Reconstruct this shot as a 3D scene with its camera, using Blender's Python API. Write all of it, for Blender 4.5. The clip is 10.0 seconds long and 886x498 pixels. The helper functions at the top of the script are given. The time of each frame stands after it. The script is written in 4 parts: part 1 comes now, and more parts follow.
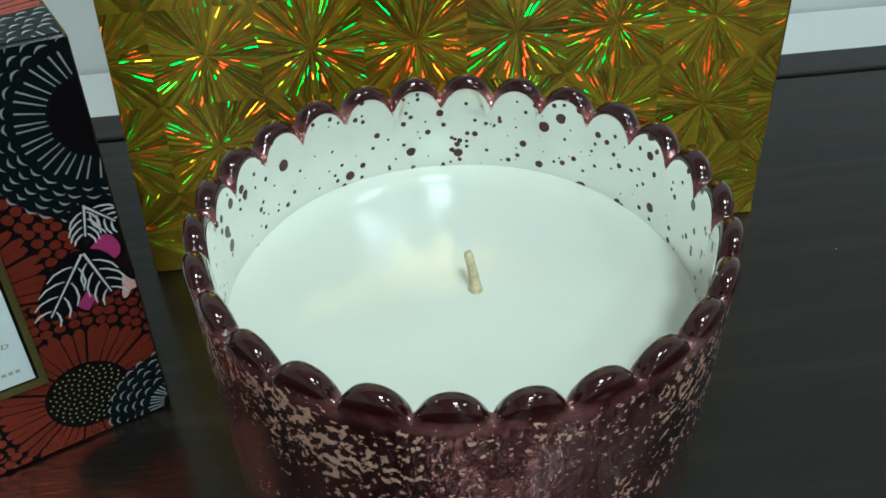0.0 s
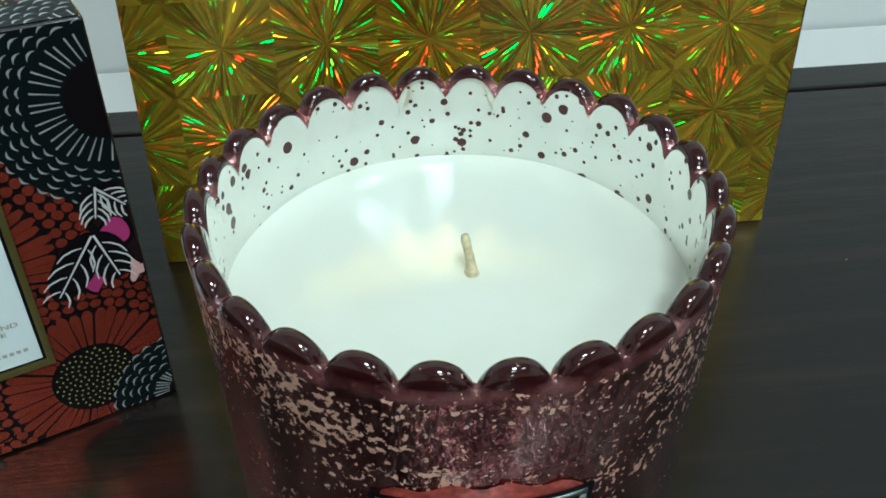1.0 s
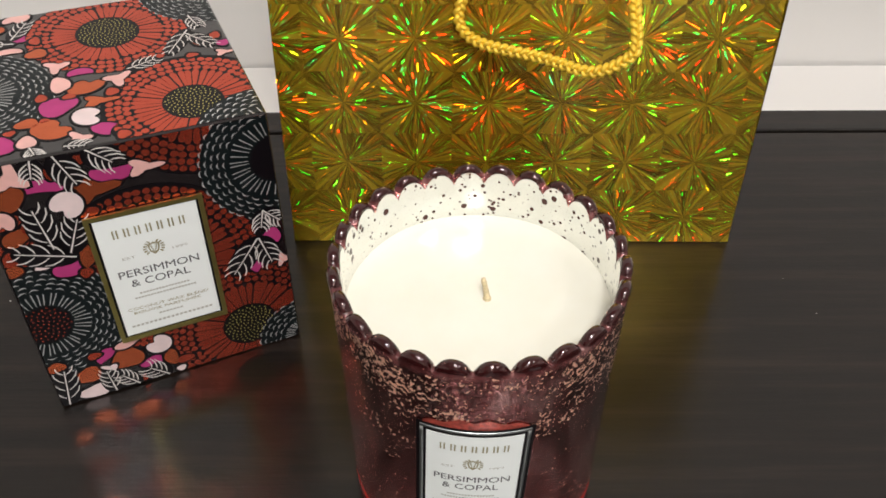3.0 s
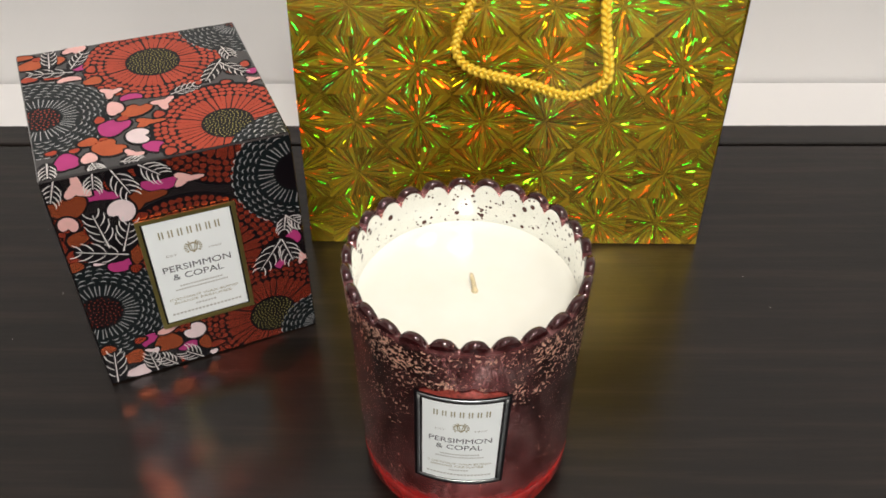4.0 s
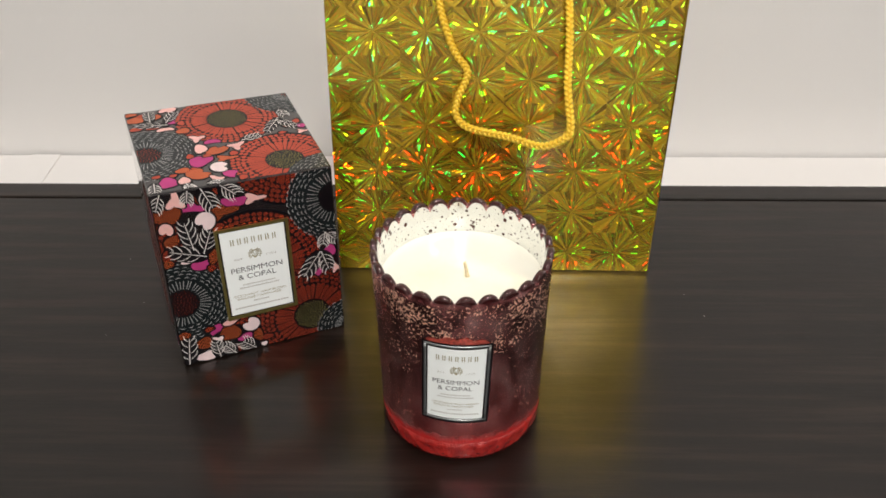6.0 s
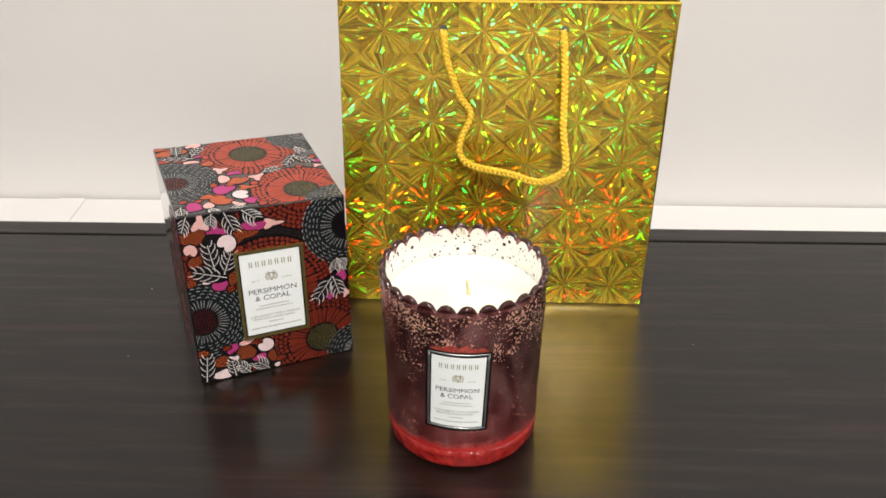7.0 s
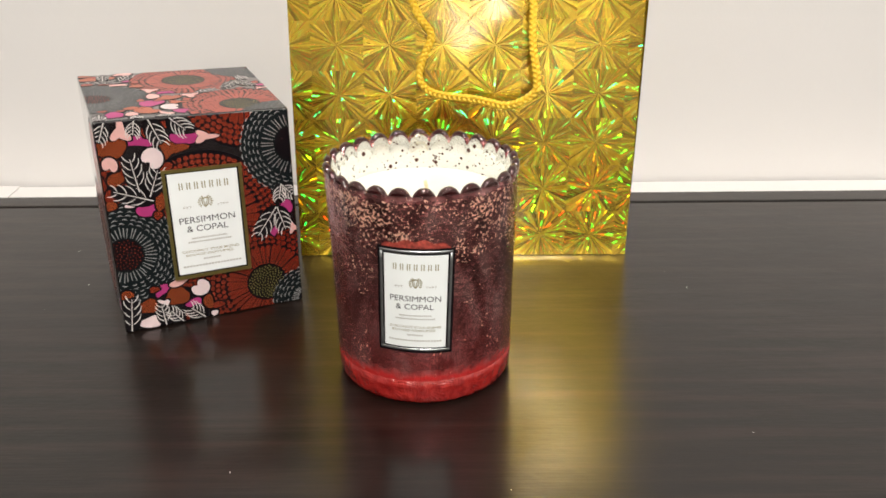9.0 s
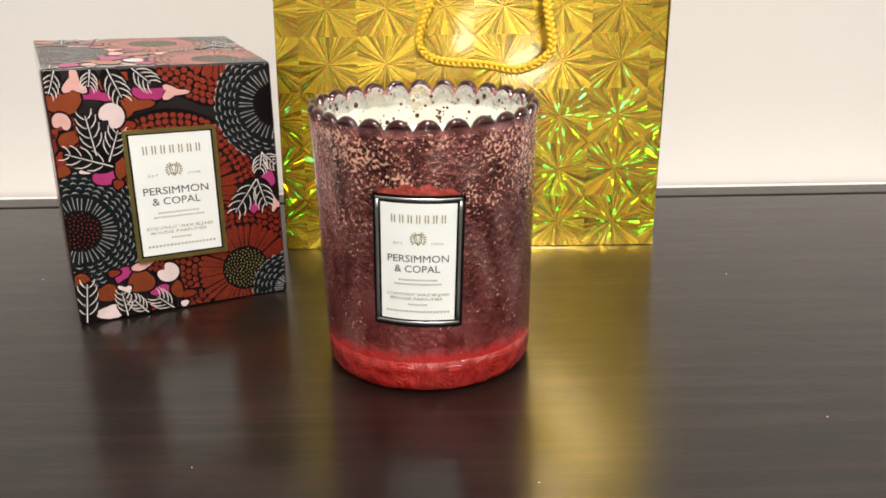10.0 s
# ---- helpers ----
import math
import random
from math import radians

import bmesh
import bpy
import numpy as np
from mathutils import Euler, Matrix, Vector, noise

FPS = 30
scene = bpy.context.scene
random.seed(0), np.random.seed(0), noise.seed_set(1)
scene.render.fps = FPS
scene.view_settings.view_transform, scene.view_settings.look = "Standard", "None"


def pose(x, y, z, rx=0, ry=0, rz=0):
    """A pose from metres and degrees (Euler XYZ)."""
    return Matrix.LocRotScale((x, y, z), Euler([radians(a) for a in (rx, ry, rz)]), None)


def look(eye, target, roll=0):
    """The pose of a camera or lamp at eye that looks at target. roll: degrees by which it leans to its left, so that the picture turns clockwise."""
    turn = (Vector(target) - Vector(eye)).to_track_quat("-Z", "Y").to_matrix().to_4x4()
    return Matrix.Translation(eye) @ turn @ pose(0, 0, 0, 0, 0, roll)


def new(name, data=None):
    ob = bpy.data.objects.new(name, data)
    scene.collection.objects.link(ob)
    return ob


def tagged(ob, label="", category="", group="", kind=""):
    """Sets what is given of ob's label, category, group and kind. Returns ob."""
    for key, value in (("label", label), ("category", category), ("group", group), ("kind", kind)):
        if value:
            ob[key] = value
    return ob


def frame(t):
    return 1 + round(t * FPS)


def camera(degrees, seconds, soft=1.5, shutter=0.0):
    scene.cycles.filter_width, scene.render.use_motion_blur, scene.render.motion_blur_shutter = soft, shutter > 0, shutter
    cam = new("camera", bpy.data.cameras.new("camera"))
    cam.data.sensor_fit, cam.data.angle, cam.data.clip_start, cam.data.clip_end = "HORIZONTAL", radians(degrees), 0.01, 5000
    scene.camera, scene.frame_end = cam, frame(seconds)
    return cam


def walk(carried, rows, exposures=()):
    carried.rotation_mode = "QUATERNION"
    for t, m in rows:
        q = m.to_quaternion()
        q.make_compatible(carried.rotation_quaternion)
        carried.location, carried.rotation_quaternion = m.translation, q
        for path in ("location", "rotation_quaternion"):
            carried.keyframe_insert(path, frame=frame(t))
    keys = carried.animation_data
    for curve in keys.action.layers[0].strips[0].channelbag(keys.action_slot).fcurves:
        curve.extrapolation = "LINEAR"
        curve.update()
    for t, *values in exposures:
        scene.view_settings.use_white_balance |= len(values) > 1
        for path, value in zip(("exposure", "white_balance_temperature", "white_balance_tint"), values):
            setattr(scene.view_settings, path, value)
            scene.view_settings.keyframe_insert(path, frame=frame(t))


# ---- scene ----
cam = camera(49.14, 10.0, 1.7)
PATH = [
    (0, (-0.0197, -0.1128, 0.1771), (0.0015, 0.0421, 0.0524), -1.36),
    (0.5, (-0.0194, -0.1091, 0.1696), (0.0006, 0.0462, 0.0452), -1.43),
    (1, (-0.0164, -0.1180, 0.1738), (0.0005, 0.0398, 0.0520), -0.79),
    (1.5, (-0.0169, -0.1365, 0.1873), (-0.0061, 0.0225, 0.0664), -0.14),
    (2, (-0.0109, -0.1550, 0.2106), (-0.0066, 0.0021, 0.0870), -0.13),
    (2.5, (-0.0088, -0.1692, 0.2369), (-0.0090, -0.0178, 0.1063), -0.35),
    (2.7, (-0.0115, -0.1757, 0.2491), (-0.0114, -0.0271, 0.1153), -0.26),
    (3.8, (-0.0065, -0.2173, 0.2968), (-0.0086, -0.0701, 0.1615), -0.48),
    (4, (-0.0055, -0.2246, 0.3007), (-0.0080, -0.0767, 0.1660), -0.61),
    (4.5, (-0.0014, -0.2433, 0.3113), (-0.0051, -0.0930, 0.1793), -0.82),
    (5, (0.0004, -0.2759, 0.3237), (-0.0038, -0.1221, 0.1958), -0.84),
    (5.5, (-0.0014, -0.3132, 0.3343), (-0.0051, -0.1549, 0.2121), -0.68),
    (7, (-0.0001, -0.3875, 0.3304), (-0.0051, -0.2153, 0.2288), -0.12),
    (7.5, (0.0008, -0.4014, 0.3128), (-0.0050, -0.2262, 0.2165), -0.34),
    (8, (0.0026, -0.4015, 0.2884), (-0.0014, -0.2232, 0.1979), -0.54),
    (8.5, (0.0083, -0.3862, 0.2470), (0.0059, -0.2057, 0.1608), -0.75),
    (9, (0.0101, -0.3743, 0.2228), (0.0085, -0.1921, 0.1404), -0.67),
    (9.5, (0.0075, -0.3524, 0.1873), (0.0067, -0.1675, 0.1111), -0.65),
    (10, (0.0053, -0.3337, 0.1605), (0.0047, -0.1457, 0.0921), -1.07),
]
EXPOSURES = [(0.0, -0.42, 5000, -17), (0.5, -0.22, 5000, -16), (1.0, -0.2, 5000, -15), (2.0, 0.12, 5250, -9), (2.4, 0.1, 6300, 9), (4.0, 0.12, 6300, 9), (5.5, 0.07, 6350, 9), (7.0, 0.42, 6350, 9), (7.5, 0.42, 6350, 9), (8.5, 0.41, 6420, 9), (9.0, 0.50, 6460, 9), (10.0, 0.60, 6600, 9)]
walk(cam, [(t, look(eye, target, roll)) for t, eye, target, roll in PATH], EXPOSURES)

# ---- light: closed room with ceiling lights ----
world = bpy.data.worlds.new("room_world")
scene.world = world
world.use_nodes = True
world.node_tree.nodes["Background"].inputs[0].default_value = (0.9, 0.95, 1.0, 1)
world.node_tree.nodes["Background"].inputs[1].default_value = 0.05


def area_lamp(name, place, target, sx, sy, watts, colour):
    data = bpy.data.lights.new(name, "AREA")
    data.shape, data.size, data.size_y, data.energy, data.color = "RECTANGLE", sx, sy, watts, colour
    ob = new(name, data)
    ob.matrix_world = look(place, target)
    return ob


CEIL = 1.65
FLOOR = -0.75
LAMPS = [(0.10, -0.95, 0.30, 31.0), (0.07, -1.80, 0.38, 9.0), (0.95, -0.95, 0.36, 8.0)]
for lx, ly, size, watts in LAMPS:
    area_lamp("panel_lamp", (lx, ly, CEIL - 0.06), (lx * 0.5, ly * 0.5, 0), size, size, watts, (1.0, 0.96, 0.91))

# ---- node helpers ----


def material(name):
    m = bpy.data.materials.new(name)
    m.use_nodes = True
    return m, m.node_tree, m.node_tree.nodes["Principled BSDF"]


def put(nt, socket, value):
    if isinstance(value, bpy.types.NodeSocket):
        nt.links.new(value, socket)
    elif value is not None:
        if hasattr(socket.default_value, "__len__") and not hasattr(value, "__len__"):
            value = (value,) * len(socket.default_value)
        if hasattr(value, "__len__") and len(value) == 3 and len(socket.default_value) == 4:
            value = (*value, 1)
        socket.default_value = value


def calc(nt, op, a, b=None, c=None, clamp=False):
    n = nt.nodes.new("ShaderNodeMath")
    n.operation, n.use_clamp = op, clamp
    for i, v in enumerate((a, b, c)):
        put(nt, n.inputs[i], v)
    return n.outputs[0]


def coords(nt, kind="Object"):
    return nt.nodes.new("ShaderNodeTexCoord").outputs[kind]


def split(nt, v):
    n = nt.nodes.new("ShaderNodeSeparateXYZ")
    put(nt, n.inputs[0], v)
    return n.outputs[0], n.outputs[1], n.outputs[2]


def join(nt, x, y, z):
    n = nt.nodes.new("ShaderNodeCombineXYZ")
    for i, v in enumerate((x, y, z)):
        put(nt, n.inputs[i], v)
    return n.outputs[0]


def stretch(nt, v, scale):
    n = nt.nodes.new("ShaderNodeVectorMath")
    n.operation = "MULTIPLY"
    put(nt, n.inputs[0], v)
    put(nt, n.inputs[1], scale)
    return n.outputs[0]


def noise_tex(nt, v, scale, detail=3.0, rough=0.55):
    n = nt.nodes.new("ShaderNodeTexNoise")
    put(nt, n.inputs["Vector"], v)
    put(nt, n.inputs["Scale"], scale)
    put(nt, n.inputs["Detail"], detail)
    put(nt, n.inputs["Roughness"], rough)
    return n.outputs[0]


def voronoi(nt, v, scale, feature="F1"):
    n = nt.nodes.new("ShaderNodeTexVoronoi")
    n.feature = feature
    put(nt, n.inputs["Vector"], v)
    put(nt, n.inputs["Scale"], scale)
    return n


def ramp(nt, f, stops, constant=False):
    n = nt.nodes.new("ShaderNodeValToRGB")
    n.color_ramp.interpolation = "CONSTANT" if constant else "LINEAR"
    while len(n.color_ramp.elements) < len(stops):
        n.color_ramp.elements.new(0.5)
    for e, (p, c) in zip(n.color_ramp.elements, stops):
        e.position, e.color = p, (*c, 1)
    put(nt, n.inputs[0], f)
    return n.outputs[0]


def mix(nt, f, a, b):
    n = nt.nodes.new("ShaderNodeMix")
    n.data_type = "RGBA"
    put(nt, n.inputs[0], f)
    put(nt, n.inputs[6], a)
    put(nt, n.inputs[7], b)
    return n.outputs[2]


def bump(nt, bsdf, height, strength, distance):
    n = nt.nodes.new("ShaderNodeBump")
    put(nt, n.inputs["Strength"], strength)
    put(nt, n.inputs["Distance"], distance)
    put(nt, n.inputs["Height"], height)
    nt.links.new(n.outputs[0], bsdf.inputs["Normal"])


def settings(nt, bsdf, **values):
    names = dict(color="Base Color", metal="Metallic", rough="Roughness", coat="Coat Weight", coat_rough="Coat Roughness",
                 trans="Transmission Weight", spec="Specular IOR Level", ior="IOR", sss="Subsurface Weight", sss_scale="Subsurface Scale")
    for k, v in values.items():
        put(nt, bsdf.inputs[names[k]], v)


# ---- materials ----
def make_plain(name, color, rough=0.5, metal=0.0, coat=0.0, vary=0.06, scale=60.0):
    m, nt, b = material(name)
    f = noise_tex(nt, coords(nt), scale, 4)
    lo = [c * (1 - vary) for c in color]
    hi = [min(1.0, c * (1 + vary)) for c in color]
    settings(nt, b, color=ramp(nt, f, [(0.3, lo), (0.7, hi)]), rough=rough, metal=metal, coat=coat, coat_rough=0.08)
    return m


def make_wall(name, color):
    m, nt, b = material(name)
    o = coords(nt)
    f = noise_tex(nt, o, 2.5, 3)
    settings(nt, b, color=ramp(nt, f, [(0.3, [c * 0.96 for c in color]), (0.7, color)]), rough=0.6)
    bump(nt, b, noise_tex(nt, o, 420, 2), 0.12, 0.0005)
    return m


def make_table():
    m, nt, b = material("espresso_laminate")
    o = coords(nt)
    grain = noise_tex(nt, stretch(nt, o, (7, 130, 40)), 1.0, 4, 0.6)
    pores = noise_tex(nt, stretch(nt, o, (60, 900, 60)), 1.0, 2)
    cloud = noise_tex(nt, o, 9, 3)
    c = ramp(nt, grain, [(0.34, (0.0020, 0.0011, 0.0008)), (0.5, (0.0050, 0.0028, 0.0020)), (0.68, (0.0150, 0.0088, 0.0066))])
    smear = noise_tex(nt, stretch(nt, o, (26, 55, 30)), 1.0, 4, 0.65)
    r = calc(nt, "ADD", calc(nt, "ADD", calc(nt, "MULTIPLY", cloud, 0.06), calc(nt, "MULTIPLY", smear, 0.14)), 0.05)
    r = calc(nt, "ADD", r, calc(nt, "MULTIPLY", pores, 0.10))
    # a worn, hazy surface under a thin glossy lacquer
    settings(nt, b, color=c, rough=calc(nt, "ADD", 0.40, calc(nt, "MULTIPLY", smear, 0.16)), spec=0.12, coat=0.72, coat_rough=r)
    put(nt, b.inputs["Specular Tint"], (1.0, 0.90, 0.82))
    put(nt, b.inputs["Sheen Weight"], calc(nt, "ADD", 0.02, calc(nt, "MULTIPLY", smear, 0.10)))
    put(nt, b.inputs["Sheen Roughness"], 0.35)
    put(nt, b.inputs["Sheen Tint"], (1.0, 0.78, 0.66))
    h = calc(nt, "ADD", calc(nt, "MULTIPLY", grain, 0.14), calc(nt, "MULTIPLY", pores, 0.5))
    h = calc(nt, "ADD", h, calc(nt, "MULTIPLY", noise_tex(nt, stretch(nt, o, (120, 170, 90)), 1.0, 3), 1.0))
    bump(nt, b, h, 0.17, 0.0006)
    nt.links.new(b.inputs["Normal"].links[0].from_socket, b.inputs["Coat Normal"])
    return m


PITCH_U, PITCH_V = 0.0267, 0.0250


def white(nt, *v):
    n = nt.nodes.new("ShaderNodeTexWhiteNoise")
    n.noise_dimensions = "3D"
    put(nt, n.inputs["Vector"], join(nt, *v))
    return split(nt, n.outputs[1])


def make_foil():
    """Gold holographic foil: flat metal with bursts of fine tilted grooves, one burst to each cell."""
    m, nt, b = material("gold_holographic_foil")
    uv = coords(nt, "UV")
    u, v, _ = split(nt, uv)
    cu = calc(nt, "ADD", calc(nt, "DIVIDE", calc(nt, "ADD", u, 0.0528), PITCH_U), 0.5)
    cv = calc(nt, "ADD", calc(nt, "DIVIDE", calc(nt, "SUBTRACT", v, 0.0615), PITCH_V), 0.5)
    cell = calc(nt, "ADD", calc(nt, "FLOOR", cu), calc(nt, "MULTIPLY", calc(nt, "FLOOR", cv), 37.0))
    fu, fv = calc(nt, "SUBTRACT", calc(nt, "FRACT", cu), 0.5), calc(nt, "SUBTRACT", calc(nt, "FRACT", cv), 0.5)
    ang = calc(nt, "ARCTAN2", fv, fu)
    rad = calc(nt, "SQRT", calc(nt, "ADD", calc(nt, "MULTIPLY", fu, fu), calc(nt, "MULTIPLY", fv, fv)))
    tx, ty, mask, tilt_of, scatter = 0.0, 0.0, 0.0, 0.0, 0.0
    bow = calc(nt, "MULTIPLY", u, -0.22)
    # three rings of short grooved flecks: count round the centre, from, to, half width
    for ring, (count, r0, r1, half) in enumerate(((30.0, 0.05, 0.26, 0.0044), (46.0, 0.15, 0.42, 0.0050), (70.0, 0.30, 0.70, 0.0054))):
        turn = calc(nt, "MULTIPLY", calc(nt, "ADD", calc(nt, "DIVIDE", ang, 2 * math.pi), 0.137 * ring), count)
        ray = calc(nt, "FLOOR", turn)
        ra, rb, rc = white(nt, cell, ray, 3.0 + ring)
        rd, re, rf = white(nt, cell, ray, 13.0 + ring)
        off = calc(nt, "SUBTRACT", calc(nt, "FRACT", turn), calc(nt, "ADD", 0.35, calc(nt, "MULTIPLY", rd, 0.3)))
        across = calc(nt, "MULTIPLY", calc(nt, "MULTIPLY", calc(nt, "ABSOLUTE", off), 2 * math.pi / count), rad)
        start = calc(nt, "ADD", r0, calc(nt, "MULTIPLY", ra, (r1 - r0) * 0.55))
        long = calc(nt, "MULTIPLY", calc(nt, "ADD", 0.45, rb), (r1 - r0) * 0.48)
        along = calc(nt, "DIVIDE", calc(nt, "SUBTRACT", rad, start), long)
        # lens-shaped fleck, pointed at both ends
        wide = calc(nt, "MULTIPLY", calc(nt, "SUBTRACT", 1.0, calc(nt, "POWER", calc(nt, "ABSOLUTE", calc(nt, "SUBTRACT", calc(nt, "MULTIPLY", along, 2.0), 1.0)), 2.0)), calc(nt, "MULTIPLY", calc(nt, "ADD", 0.4, re), half))
        on = calc(nt, "LESS_THAN", across, wide)
        # the grooves are cut at three angles, each with a little play
        lift = calc(nt, "ADD", ramp(nt, rc, [(0.0, (0.47,) * 3), (0.42, (0.55,) * 3), (0.421, (0.61,) * 3), (0.92, (0.71,) * 3), (0.921, (0.82,) * 3), (1.0, (0.87,) * 3)]), bow)
        skew = calc(nt, "MULTIPLY", calc(nt, "SUBTRACT", rf, 0.5), 0.36)
        tx = calc(nt, "ADD", tx, calc(nt, "MULTIPLY", on, skew))
        ty = calc(nt, "MAXIMUM", ty, calc(nt, "MULTIPLY", on, lift))
        mask = calc(nt, "MAXIMUM", mask, on)
        tilt_of = calc(nt, "MAXIMUM", tilt_of, calc(nt, "MULTIPLY", on, lift))
        scatter = calc(nt, "MAXIMUM", scatter, calc(nt, "MULTIPLY", on, re))
    # beneath them: narrow wedges that fan out from each centre, tilted a little this way and that
    turn = calc(nt, "DIVIDE", ang, 2 * math.pi)
    fa, fb, fc = white(nt, cell, calc(nt, "FLOOR", calc(nt, "MULTIPLY", turn, 84.0)), 31.0)
    ga, gb, gc = white(nt, cell, calc(nt, "FLOOR", calc(nt, "MULTIPLY", turn, 38.0)), 37.0)
    wx = calc(nt, "ADD", calc(nt, "MULTIPLY", calc(nt, "SUBTRACT", fa, 0.5), 0.075), calc(nt, "MULTIPLY", calc(nt, "SUBTRACT", ga, 0.5), 0.03))
    wy = calc(nt, "ADD", calc(nt, "MULTIPLY", calc(nt, "SUBTRACT", fb, 0.5), 0.075), calc(nt, "MULTIPLY", calc(nt, "SUBTRACT", gb, 0.5), 0.03))

    def tilted(x, y):
        nm = nt.nodes.new("ShaderNodeNormalMap")
        nm.space = "TANGENT"
        put(nt, nm.inputs["Color"], join(nt, calc(nt, "ADD", calc(nt, "MULTIPLY", x, 0.5), 0.5), calc(nt, "ADD", calc(nt, "MULTIPLY", y, 0.5), 0.5), 1.0))
        return nm.outputs[0]

    nt.links.new(tilted(wx, wy), b.inputs["Normal"])
    # a fleck's hue goes with the tilt of its grooves, as in a grating
    drift = noise_tex(nt, uv, 14, 1)
    shade = calc(nt, "ADD", calc(nt, "SUBTRACT", calc(nt, "SUBTRACT", tilt_of, bow), 0.02), calc(nt, "ADD", calc(nt, "MULTIPLY", calc(nt, "SUBTRACT", drift, 0.5), 0.05), calc(nt, "MULTIPLY", calc(nt, "SUBTRACT", scatter, 0.5), 0.03)))
    lime, green, amber, red = (0.22, 0.75, 0.003), (0.004, 0.85, 0.012), (0.95, 0.22, 0.001), (1.0, 0.014, 0.001)
    rays = ramp(nt, shade, [(0.42, (0.02, 0.60, 0.34)), (0.465, (0.006, 0.80, 0.16)), (0.495, green), (0.520, lime), (0.540, amber), (0.555, red), (0.57, (0.004, 0.80, 0.05)), (0.610, green), (0.622, lime), (0.636, amber), (0.652, red), (0.72, red), (0.755, lime), (0.78, green), (0.86, lime)])
    tone = ramp(nt, noise_tex(nt, uv, 45, 2), [(0.3, (0.76, 0.50, 0.026)), (0.7, (0.88, 0.61, 0.040))])
    # wedges darkened at random: the facets' uneven shine is painted into the gold
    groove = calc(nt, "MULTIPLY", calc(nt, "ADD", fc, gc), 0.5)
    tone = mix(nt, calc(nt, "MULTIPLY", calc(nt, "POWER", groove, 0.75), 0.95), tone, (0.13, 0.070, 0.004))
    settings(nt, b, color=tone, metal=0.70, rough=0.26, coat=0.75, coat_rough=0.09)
    # the grating sends only part of the light its own way
    fleck = nt.nodes.new("ShaderNodeBsdfGlossy")
    put(nt, fleck.inputs["Color"], rays)
    put(nt, fleck.inputs["Roughness"], 0.13)
    nt.links.new(tilted(tx, ty), fleck.inputs["Normal"])
    both = nt.nodes.new("ShaderNodeMixShader")
    put(nt, both.inputs[0], calc(nt, "MULTIPLY", mask, 0.33))
    nt.links.new(b.outputs[0], both.inputs[1])
    nt.links.new(fleck.outputs[0], both.inputs[2])
    nt.links.new(both.outputs[0], nt.nodes["Material Output"].inputs["Surface"])
    return m


def starburst(nt, o):
    """Pressed starbursts, one to each cell of the jar's wall."""
    ox, oy, z = split(nt, o)
    cz = calc(nt, "DIVIDE", z, 0.0175)
    cx = calc(nt, "MULTIPLY", calc(nt, "ARCTAN2", oy, ox), 7 / math.pi)
    cx = calc(nt, "ADD", cx, calc(nt, "MULTIPLY", calc(nt, "FLOOR", cz), 0.5))
    sx, sz = calc(nt, "SUBTRACT", calc(nt, "FRACT", cx), 0.5), calc(nt, "SUBTRACT", calc(nt, "FRACT", cz), 0.5)
    star = calc(nt, "ABSOLUTE", calc(nt, "SINE", calc(nt, "MULTIPLY", calc(nt, "ARCTAN2", sz, sx), 17.0)))
    far = calc(nt, "SQRT", calc(nt, "ADD", calc(nt, "MULTIPLY", sx, sx), calc(nt, "MULTIPLY", sz, sz)))
    return calc(nt, "MULTIPLY", star, calc(nt, "MULTIPLY", far, 1.6, clamp=True))


